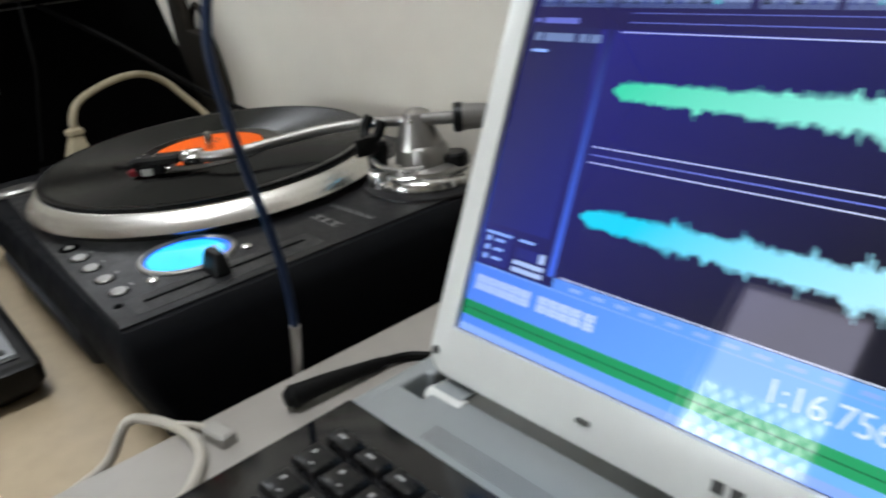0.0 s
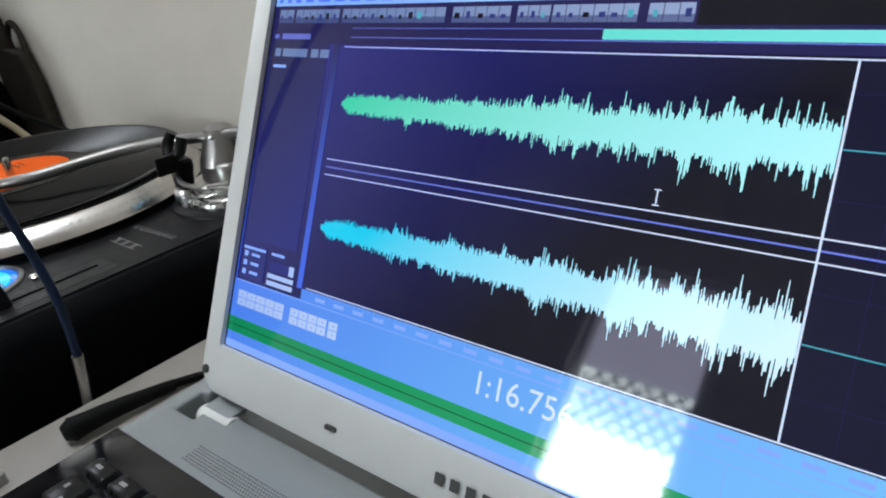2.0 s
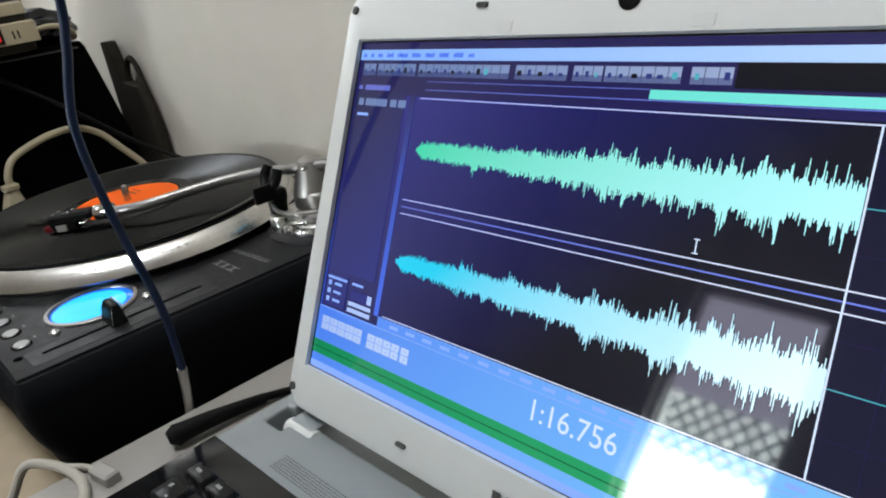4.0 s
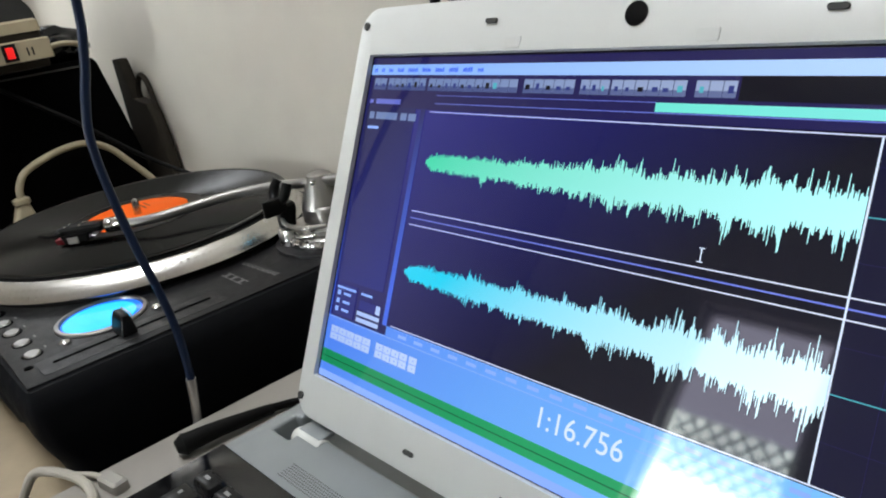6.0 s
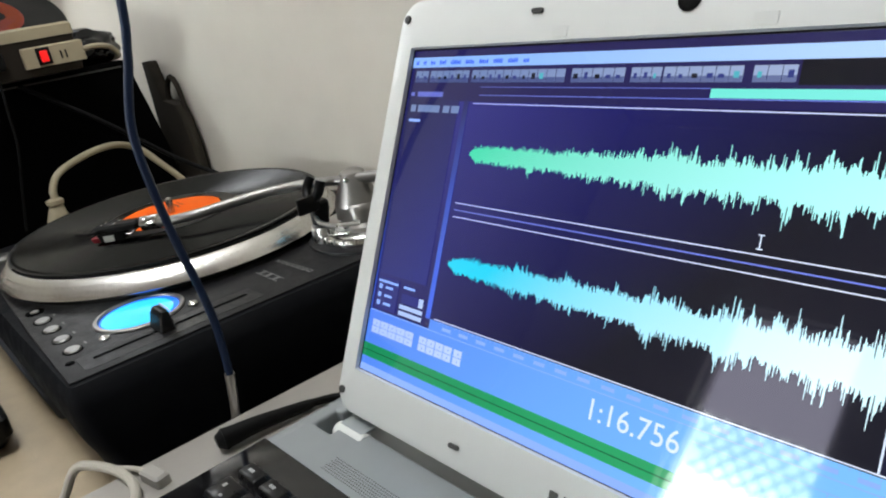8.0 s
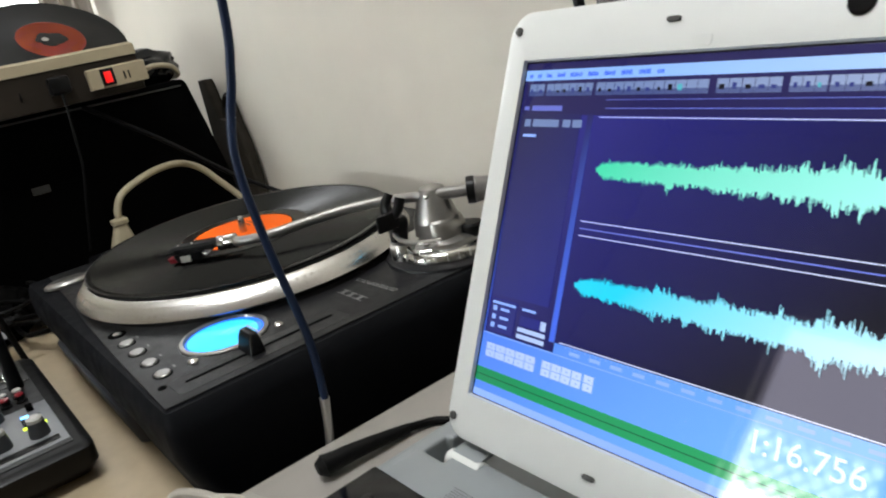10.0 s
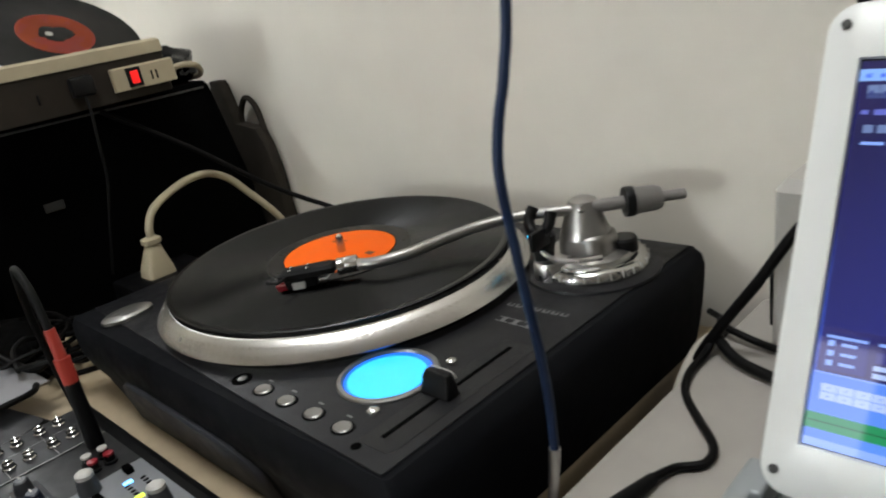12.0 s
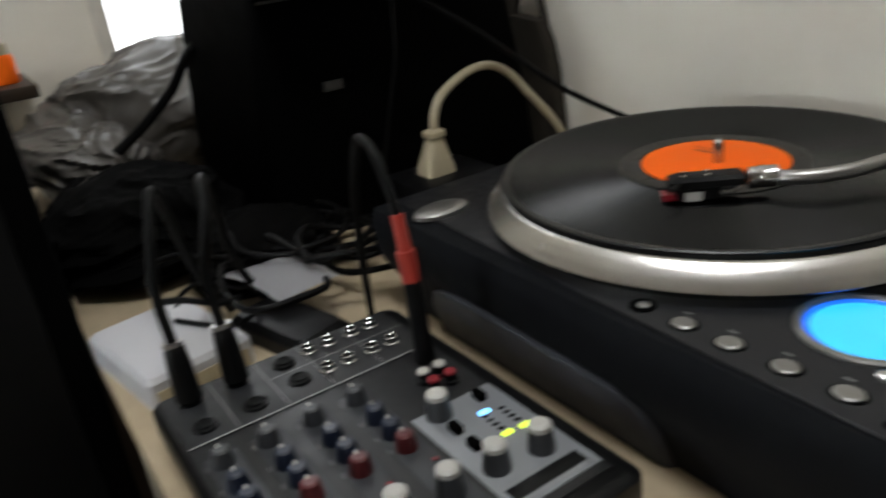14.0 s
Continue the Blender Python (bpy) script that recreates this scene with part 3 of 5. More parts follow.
tonearm = part("arm_tube", tube([(0.066, -0.0375, 0.0145), (0.083, -0.0315, 0.0160), (0.101, -0.013, 0.0185), (0.113, 0.017, 0.0212), (0.128, 0.047, 0.0240), (0.152, 0.072, 0.0265), (0.175, 0.085, 0.0280), (0.194, 0.0945, 0.0290)], 0.0045, 16, 10), BEARING, tt, "S-shaped silver tonearm")
H0, H1 = Vector((0.066, -0.0375, 0.0150)), Vector((0.0515, -0.0515, 0.0140))
part("collar", moved(lathe([(0.0045, -0.004), (0.0068, -0.003), (0.0068, 0.006), (0.0062, 0.007), (0.0068, 0.008), (0.0068, 0.013), (0.005, 0.014)], n=28), along(H0, H1)), CHROME, tonearm, "chromed locking collar")
axis = Matrix.Translation((0.0555, -0.0478, 0.0145)) @ (Vector((0.0225, -0.0790, 0.0125)) - Vector((0.0555, -0.0478, 0.0145))).to_track_quat("X", "Z").to_matrix().to_4x4()
shell = part("headshell", moved(loft([(-0.0015, 0.0, 0.046, -0.0088, 0.0088, 0.003), (0.0028, 0.0, 0.046, -0.0088, 0.0088, 0.003), (0.0048, 0.002, 0.042, -0.0062, 0.0062, 0.003)]), axis), RUBBER, tonearm, "black headshell")
part("cartridge", moved(loft([(-0.0095, 0.016, 0.041, -0.0070, 0.0070, 0.002), (-0.0020, 0.014, 0.042, -0.0080, 0.0080, 0.002)]), axis), BLACK, shell, "grey cartridge body")
part("stylus", moved(loft([(-0.0100, 0.030, 0.049, -0.0050, 0.0050, 0.0015), (-0.0055, 0.028, 0.050, -0.0060, 0.0060, 0.0015)]), axis), RED_DARK, shell, "dark red stylus guard")
part("finger_lift", moved(tube([(0.040, 0.008, 0.001), (0.044, 0.018, 0.002), (0.050, 0.024, 0.006)], (0.0014, 0.001)), axis), BLACK, shell)
for x in (0.022, 0.036):
    for y in (-0.004, 0.004):
        part("screw", moved(lathe([(0.0014, 0.0040), (0.0014, 0.0056), (0.0008, 0.0060)], (x, y, 0), 12), axis), CHROME, shell)
part("type_mark", moved(box(0.006, 0.013, -0.0092, -0.0087, -0.0006, 0.0014, 0), axis), GREY_PRINT, shell)
part("magnet_block", moved(loft([(-0.0100, 0.026, 0.036, -0.0078, 0.0078, 0.001), (-0.0040, 0.025, 0.036, -0.0084, 0.0084, 0.001)]), axis), KNOB_CAP, shell, "pale cartridge front")
for k, mt in enumerate((RED_PLASTIC, KNOB_CAP, KNOB_BLUE, SATIN)):
    y = -0.0045 + 0.003 * k
    part("lead", moved(tube([(0.003, y, -0.001), (0.008, y * 1.4, -0.005), (0.014, y * 1.2, -0.005), (0.018, y, -0.004)], 0.0006, 6), axis), mt, shell)
C0, C1 = Vector((0.195, 0.0955, 0.0295)), Vector((0.2485, 0.1545, 0.0270))
L = (C1 - C0).length
counter = part("counterweight", moved(lathe([(0.006, 0.036), (0.0108, 0.037), (0.0112, 0.039), (0.0112, 0.040), (0.0106, 0.0412), (0.0100, 0.056), (0.0082, 0.0600), (0.0046, 0.0604)], n=40), along(C0, C1)), GREY_METAL, tonearm, "grey metal counterweight")
part("dial_ring", moved(lathe([(0.0085, 0.0305), (0.0116, 0.031), (0.0120, 0.0325), (0.0120, 0.0375), (0.0114, 0.038)], n=40), along(C0, C1)), BLACK, counter, "black numbered ring")
part("rear_shaft", moved(lathe([(0.0052, 0.0), (0.0052, 0.030), (0.0042, 0.062), (0.0042, L - 0.001), (0.0034, L)], n=20), along(C0, C1)), GREY_METAL, tonearm)


# ---- laptop ----
LAP = pose(0.410, -0.0567, SIDE_Z, 0, 0, 1.25)
lap = placed("laptop", LAP, "open silver laptop showing an audio editor, on the grey table", "laptop")
BT = 0.0305
outline = [(-0.031, -0.25), (0.361, -0.25), (0.361, 0.018), (0.345, 0.018), (0.345, -0.009), (0.350, -0.009), (0.350, -0.026), (0.333, -0.026), (0.333, -0.013),
           (-0.003, -0.013), (-0.003, -0.026), (-0.020, -0.026), (-0.020, -0.009), (-0.015, -0.009), (-0.015, 0.018), (-0.031, 0.018)]
base = part("base", prism(outline, 0.014, BT, 0.0022, 3), BASE_SILVER, lap, "silver painted base")
part("lower_shell", loft([(0.003, -0.027, 0.357, -0.245, 0.016, 0.008), (0.008, -0.030, 0.360, -0.249, 0.0175, 0.009), (0.0141, -0.0305, 0.3605, -0.2495, 0.0178, 0.009)]), BASE_SILVER, lap)
for x in (0.0, 0.33):
    for y in (-0.22, 0.0):
        part("foot", lathe([(0.007, 0.0), (0.007, 0.004)], (x, y, 0), 16), RUBBER, lap)
for x0, x1 in ((-0.007, 0.018), (0.312, 0.337)):
    part("hinge_strap", box(x0 + 0.002, x1 - 0.002, -0.0180, -0.0040, 0.0296, 0.0320, 0.0009), BASE_SILVER, base, "silver hinge strap")
    part("hinge", moved(lathe([(0.0052, 0), (0.0058, 0.001), (0.0058, x1 - x0 - 0.001), (0.0052, x1 - x0)], n=28), along((x0, -0.0175, 0.0260), (x1, -0.0175, 0.0260))), LID_SILVER, base, "silver hinge barrel")
holes = bmesh.new()
for i in range(170):
    for j in range(7):
        x, y = 0.020 + 0.00180 * i + (0.0009 if j % 2 else 0), -0.0470 + 0.00165 * j
        holes.faces.new([holes.verts.new((x + 0.0005 * math.cos(k * math.pi / 3), y + 0.0005 * math.sin(k * math.pi / 3), BT + 0.0001)) for k in range(6)])
part("speaker_mesh", holes, RUBBER_GREY, base, "rows of fine speaker holes")
deck = part("keyboard_deck", prism([(-0.0305, -0.249), (0.3605, -0.249), (0.3605, -0.052), (-0.0305, -0.052)], BT - 0.002, BT + 0.0012, 0.001, 2), BLACK_GLOSS, lap, "glossy black keyboard surround")


def keycap(x, y, w, d):
    return loft([(BT - 0.001, x - w / 2, x + w / 2, y - d / 2, y + d / 2, 0.0012), (BT + 0.0040, x - w / 2 + 0.0016, x + w / 2 - 0.0016, y - d / 2 + 0.0014, y + d / 2 - 0.0018, 0.0018),
                 (BT + 0.0046, x - w / 2 + 0.0024, x + w / 2 - 0.0024, y - d / 2 + 0.0022, y + d / 2 - 0.0026, 0.0015)])


caps = {}
for row in range(6):
    d = 0.0125 if row == 0 else 0.0180
    y = -0.0745 if row == 0 else -0.0745 - 0.0165 - 0.0192 * (row - 1)
    off = (0, 0, 0.004, 0.009, 0.0, 0.0)[row]
    for i in range(16):
        x = -0.002 + off + 0.0215 * i
        if row == 5 and 4 <= i <= 8:
            if i != 6:
                continue
            w = 0.104
        else:
            w = 0.0203
        if (w, d) not in caps:
            caps[w, d] = mesh_of(keycap(0, 0, w, d), "key", KEYTOP)
        k = new("key", caps[w, d])
        k.parent = deck
        k.location = (x, y, 0)
        pr = bars([(-0.004, -0.0015, 0.0005, 0.0032), (0.002, 0.0042, -0.0045, -0.003)] if row else [(-0.004, 0.001, -0.001, 0.001)], 0, BT + 0.0048)
        if (row, "p") not in caps:
            caps[row, "p"] = mesh_of(pr, "key_print", KEY_PRINT, False)
        kp = new("key_print", caps[row, "p"])
        kp.parent = k

SCR = Matrix.Translation((0, 0, 0.0603)) @ Matrix.Rotation(radians(64.36), 4, "X")
SW, SH = 0.330, 0.1802
lid = part("lid", moved(loft([(-0.0115, -0.012, 0.342, -0.0235, 0.203, 0.012), (-0.009, -0.0155, 0.3455, -0.0255, 0.2065, 0.014), (-0.0015, -0.0165, 0.3465, -0.0260, 0.2072, 0.014), (-0.0013, -0.010, 0.340, -0.02, 0.20, 0.012)]), SCR), LID_SILVER, lap, "pale silver lid")


def bezel_mesh():
    n_out = rounded(-0.0168, 0.3468, -0.0262, 0.2075, 0.014, 6)
    n_mid = rounded(-0.0108, 0.3408, -0.0202, 0.2015, 0.0085, 6)
    n_in = rounded(-0.0004, SW + 0.0004, -0.0004, SH + 0.0004, 0.0006, 6)
    n_in0 = rounded(0.0004, SW - 0.0004, 0.0004, SH - 0.0004, 0.0004, 6)
    return rings_mesh([[(x, y, -0.0012) for x, y in n_out], [(x, y, -0.0004) for x, y in n_out], [(x, y, 0.0022) for x, y in n_mid], [(x, y, 0.0032) for x, y in n_in], [(x, y, -0.0006) for x, y in n_in0]], caps=False)


bez = part("bezel", moved(bezel_mesh(), SCR), LID_SILVER, lid, "pale silver plastic bezel")
rim = bmesh.new()
for a, b, c, d in ((-0.0004, 0.0003, 0, SH), (SW - 0.0003, SW + 0.0004, 0, SH), (0, SW, -0.0004, 0.0004), (0, SW, SH - 0.0008, SH + 0.0004)):
    box(a, b, c, d, -0.0004, 0.0009, 0, bm=rim)
part("gasket", moved(rim, SCR), BLACK, bez, "thin black gasket")
part("webcam", moved(lathe([(0.0050, 0.002), (0.0050, 0.0033), (0.0038, 0.0035)], (0.165, 0.1940, 0), 28), SCR), BLACK_GLOSS, bez, "black webcam lens")
for x, y in ((-0.0080, 0.1965), (0.338, 0.1965), (-0.0095, -0.0150), (0.3395, -0.0150)):
    part("screw_cover", moved(lathe([(0.0023, 0.002), (0.0023, 0.0033), (0.0016, 0.0036)], (x, y, 0), 18), SCR), RUBBER_GREY, bez, "round grey screw cover")
for x, y in ((0.0872, 0.1950), (0.2400, 0.1920), (0.0850, -0.0145), (0.245, -0.0145)):
    part("bumper", moved(loft([(0.002, x - 0.0036, x + 0.0036, y - 0.0013, y + 0.0013, 0.0011), (0.0036, x - 0.0034, x + 0.0034, y - 0.0011, y + 0.0011, 0.001)]), SCR), RUBBER_GREY, bez, "small grey rubber bumper")
# two low plates added in place of the shading at creases in the bezel
part("crease_plate", moved(loft([(0.002, 0.098, 0.108, 0.1815, 0.1875, 0.001), (0.0033, 0.0985, 0.1075, 0.182, 0.187, 0.001)]), SCR), LID_SILVER, bez)
part("crease_plate", moved(loft([(0.002, 0.192, 0.202, 0.1815, 0.1875, 0.001), (0.0033, 0.1925, 0.2015, 0.182, 0.187, 0.001)]), SCR), LID_SILVER, bez)
letters = [(0.1448 + 0.0076 * i, 0.1494 + 0.0076 * i, -0.0158, -0.0110) for i in range(7)]
part("lettering", moved(bars(letters, 0, 0.0036), SCR), RUBBER_GREY, bez, "grey bars of lettering")


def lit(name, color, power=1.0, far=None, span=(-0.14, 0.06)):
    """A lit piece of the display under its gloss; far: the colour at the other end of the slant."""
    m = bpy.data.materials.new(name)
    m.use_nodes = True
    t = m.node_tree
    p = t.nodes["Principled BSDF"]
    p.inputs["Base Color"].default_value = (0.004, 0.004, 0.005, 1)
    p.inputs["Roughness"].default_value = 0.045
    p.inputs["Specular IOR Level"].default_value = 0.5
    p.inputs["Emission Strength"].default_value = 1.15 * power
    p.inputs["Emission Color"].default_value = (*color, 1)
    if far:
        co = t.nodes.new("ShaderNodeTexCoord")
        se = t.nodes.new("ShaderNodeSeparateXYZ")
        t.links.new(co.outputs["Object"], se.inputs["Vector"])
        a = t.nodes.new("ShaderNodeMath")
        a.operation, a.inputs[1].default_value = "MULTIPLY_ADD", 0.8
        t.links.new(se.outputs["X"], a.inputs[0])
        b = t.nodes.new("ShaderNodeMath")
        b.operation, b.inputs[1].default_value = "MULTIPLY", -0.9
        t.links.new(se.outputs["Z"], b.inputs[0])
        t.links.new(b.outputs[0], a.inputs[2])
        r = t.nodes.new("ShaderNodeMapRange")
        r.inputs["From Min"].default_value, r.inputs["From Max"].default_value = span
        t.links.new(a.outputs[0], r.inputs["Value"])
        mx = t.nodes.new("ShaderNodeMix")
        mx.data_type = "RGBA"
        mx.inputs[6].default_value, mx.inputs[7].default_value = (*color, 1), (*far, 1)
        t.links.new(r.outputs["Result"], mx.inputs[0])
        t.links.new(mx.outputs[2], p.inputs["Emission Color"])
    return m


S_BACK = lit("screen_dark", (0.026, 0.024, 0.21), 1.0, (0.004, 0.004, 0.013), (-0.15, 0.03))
S_DIVIDE = lit("screen_divider", (0.018, 0.018, 0.11), 1.0, (0.07, 0.15, 0.75), (-0.14, -0.055))
S_REST = lit("screen_rest", (0.005, 0.005, 0.028))
S_SIDE = lit("screen_side", (0.016, 0.015, 0.075), 1.0, (0.020, 0.024, 0.20), (-0.17, -0.06))
S_TOOL = lit("screen_tool", (0.17, 0.23, 0.42), 1.0, (0.50, 0.56, 0.72))
S_TOOL_LOW = lit("screen_tool_shade", (0.055, 0.075, 0.21), 1.0, (0.20, 0.23, 0.38))
S_BLACK = lit("screen_black", (0.002, 0.002, 0.008))
S_TITLE = lit("screen_title", (0.018, 0.014, 0.085))
S_MENU = lit("screen_menu", (0.28, 0.48, 0.95), 1.0, (0.62, 0.80, 1.0))
S_BTN = lit("screen_button", (0.30, 0.42, 0.82), 1.0, (0.72, 0.82, 1.0))
S_INK = lit("screen_ink", (0.03, 0.04, 0.20))
# the far blue is paler: hazy glare at lower right put into it
S_BLUE = lit("screen_blue", (0.050, 0.13, 0.80), 1.0, (0.26, 0.62, 1.0), (-0.14, 0.17))
S_PALE = lit("screen_task", (0.30, 0.46, 1.0))
# the far green is lifted for the same glare
S_GREEN = lit("screen_green", (0.008, 0.20, 0.075), 1.0, (0.03, 0.36, 0.12))
S_GREEN_LINE = lit("screen_green_line", (0.003, 0.05, 0.02))
S_NAV = lit("screen_navigator", (0.10, 0.75, 0.50), 1.0, (0.30, 0.90, 0.80))
S_LINE = lit("screen_line", (0.42, 0.45, 0.95), 1.0, (0.85, 0.88, 1.0))
S_LINE_BLUE = lit("screen_line_blue", (0.14, 0.16, 0.55), 1.0, (0.20, 0.25, 0.80))
# waves whiten along the slant: viewing angle and glare put into their colour
S_WAVE = lit("screen_wave", (0.030, 0.60, 0.30), 1.1, (0.56, 1.0, 0.99), (-0.125, 0.060))
S_WAVE2 = lit("screen_wave_lower", (0.035, 0.60, 0.78), 1.1, (0.78, 0.99, 1.0), (-0.045, 0.095))
S_TEAL = lit("screen_teal_line", (0.10, 0.45, 0.50))
S_WHITE = lit("screen_white", (0.80, 0.88, 1.0))

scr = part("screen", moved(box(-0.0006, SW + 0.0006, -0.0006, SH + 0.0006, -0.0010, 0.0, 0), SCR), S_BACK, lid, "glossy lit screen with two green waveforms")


def on_screen(name, rects, mat, level, label=""):
    return part(name, moved(bars(rects, 0, 0.00012 * level), SCR), mat, scr, label, False)


on_screen("title_bar", [(0, SW, 0.1755, SH)], S_TITLE, 1)
on_screen("menu_bar", [(0, SW, 0.1702, 0.1757)], S_MENU, 2)
random.seed(3)
words, u = [], 0.0030
for n in (2, 2, 3, 4, 6, 5, 5, 5, 5, 3):
    for k in range(n):
        words.append((u + 0.0013 * k, u + 0.0013 * k + 0.0010, 0.1717, 0.1733 + 0.0007 * random.random()))
    u += 0.0013 * n + 0.0034
on_screen("menu_text", words, S_BLUE, 3)
on_screen("tool_bar", [(0, SW, 0.1525, 0.1702)], S_TITLE, 1)
tools = []
for a, b, n in ((0.0045, 0.0150, 2), (0.0165, 0.0465, 6), (0.0485, 0.1085, 11), (0.1120, 0.1402, 5), (0.1430, 0.1575, 3), (0.1582, 0.1915, 6), (0.1950, 0.2110, 3)):
    for i in range(n):
        w = (b - a) / n
        tools.append((a + i * w, a + (i + 1) * w - 0.0003, 0.1622, 0.1684))
random.seed(4)
for x0, x1, y0, y1 in tools:
    w = x1 - x0
    on_screen("tool_button", [(x0, x1, y0, y1)], S_TOOL, 2)
    on_screen("tool_shade", [(x0, x1, y0, y0 + 0.0024)], S_TOOL_LOW, 3)
    if random.random() < 0.85:
        a, h = 0.2 + 0.2 * random.random(), 0.0012 + 0.0016 * random.random()
        on_screen("tool_icon", [(x0 + w * a, x0 + w * (a + 0.25 + 0.25 * random.random()), y0 + 0.0016, y0 + 0.0016 + h)], random.choice((S_INK, S_INK, S_BLACK, S_TEAL)), 4)
on_screen("tool_rest", [(0.2118, SW, 0.1612, 0.1702)], S_BLACK, 2)
on_screen("navigator", [(0.1798, SW, 0.1562, 0.1598)], S_NAV, 2, "green overview bar")
on_screen("navigator_track", [(0.0560, SW, 0.1556, 0.1560), (0.0560, 0.1798, 0.1597, 0.1600)], S_LINE_BLUE, 2)
on_screen("side_panel", [(0.0015, 0.0425, 0.0560, 0.1530)], S_SIDE, 2)
on_screen("side_tab", [(0.0030, 0.0062, 0.1548, 0.1568), (0.0085, 0.0290, 0.1545, 0.1572)], S_LINE_BLUE, 2)
for t4 in [(0.0050, 0.0092, 0.1462, 0.1500), (0.0108, 0.0285, 0.1462, 0.1500), (0.0312, 0.0362, 0.1462, 0.1500), (0.0375, 0.0435, 0.1462, 0.1500)]:
    on_screen("side_button", [t4], S_TOOL, 3)
on_screen("side_text", [(0.005, 0.0145, 0.1408, 0.1422)], S_PALE, 3)
on_screen("divider", [(0.0462, 0.0498, 0.0400, 0.1530), (0.0, 0.0015, 0.0340, 0.1700)], S_DIVIDE, 2)
on_screen("wave_border", [(0.0530, SW, 0.1513, 0.1518), (0.0530, SW, 0.1008, 0.1013), (0.0530, SW, 0.0938, 0.0943), (0.0530, SW, 0.0406, 0.0411)], S_LINE, 2)
on_screen("wave_divider", [(0.0530, SW, 0.0972, 0.0978)], S_LINE_BLUE, 2)
on_screen("rest_area", [(0.2607, SW, 0.0412, 0.1512)], S_REST, 1)
on_screen("grid", [(0.2605, SW, v - 0.0001, v + 0.0001) for v in (0.055, 0.0855, 0.112, 0.142)] + [(u - 0.0001, u + 0.0001, 0.0412, 0.1512) for u in (0.275, 0.295, 0.315)], S_TITLE, 2)
on_screen("ruler", [(0.0500, SW, 0.0352, 0.0402)], S_BLUE, 2)
on_screen("ruler_scale", [(0.060 + 0.0122 * i, 0.0665 + 0.0122 * i, 0.0365, 0.0382) for i in range(22)] + [(0.0570 + 0.00305 * i, 0.0574 + 0.00305 * i, 0.0390, 0.0400) for i in range(88)], S_PALE, 3)
on_screen("control_panel", [(0, SW, 0.0040, 0.0352)], S_BLUE, 2)
on_screen("control_edge", [(0, SW, 0.0345, 0.0349), (0.20, SW, 0.0296, 0.0299), (0.2475, 0.2478, 0.0150, 0.0296)], S_PALE, 3)
pads = [(0.0047 + 0.0071 * i, 0.0114 + 0.0071 * i, v, v + 0.0036) for i in range(5) for v in (0.0225, 0.0264)]
pads += [(0.0445 + 0.0064 * i, 0.0504 + 0.0064 * i, v, v + 0.0036) for i in range(4) for v in (0.0225, 0.0264)]
pads += [(0.0710, 0.0768, v, v + 0.0036) for v in (0.0225, 0.0264)]
for t4 in pads:
    on_screen("transport_button", [t4], S_BTN, 3)
on_screen("transport_icon_row", [(a + 0.0030, a + 0.0037, c + 0.0014, c + 0.0021) for a, b, c, d in pads], S_BLUE, 4)
on_screen("choice_box", [(0.0035, 0.0215, 0.0365, 0.0540)], S_SIDE, 3)
on_screen("choice_text", [(0.0050, 0.0078, v, v + 0.0026) for v in (0.0385, 0.0430, 0.0475)] + [(0.0105, 0.0170, v + 0.0006, v + 0.0020) for v in (0.0385, 0.0430, 0.0475)] + [(0.004, 0.021, 0.0512, 0.0525), (0.0255, 0.035, 0.0512, 0.0525)], S_PALE, 4)
on_screen("choice_field", [(0.0250, 0.0420, 0.0435, 0.0485)], S_SIDE, 3)
on_screen("choice_field_lit", [(0.0395, 0.0430, 0.0437, 0.0483), (0.0245, 0.0435, 0.0402, 0.0424), (0.0245, 0.0435, 0.0367, 0.0390)], S_BTN, 4)
on_screen("level_meter", [(0, SW, 0.0085, 0.0160)], S_GREEN, 3, "green level meter bar")
on_screen("meter_line", [(0, SW, 0.0120, 0.0124)], S_GREEN_LINE, 4)
on_screen("task_bar", [(0, SW, 0.0, 0.0042)], S_PALE, 3)
on_screen("readout_panel", [(0.290, 0.324, 0.0165, 0.0270)], S_LINE_BLUE, 3)
on_screen("readout_text", [(0.2915 + 0.011 * i, 0.3000 + 0.011 * i, v, v + 0.0016) for i in range(3) for v in (0.0180, 0.0212, 0.0244)], S_PALE, 4)
on_screen("play_line", [(0.2600, 0.2607, 0.0412, 0.1512)], S_WHITE, 4)
for v in (0.1262, 0.0702):
    on_screen("rest_line", [(0.2607, SW, v, v + 0.0004)], S_TEAL, 3)
on_screen("text_pointer", [(0.20985, 0.21035, 0.1032, 0.1080), (0.2089, 0.2113, 0.1079, 0.1083), (0.2089, 0.2113, 0.1029, 0.1033)], S_WHITE, 5)


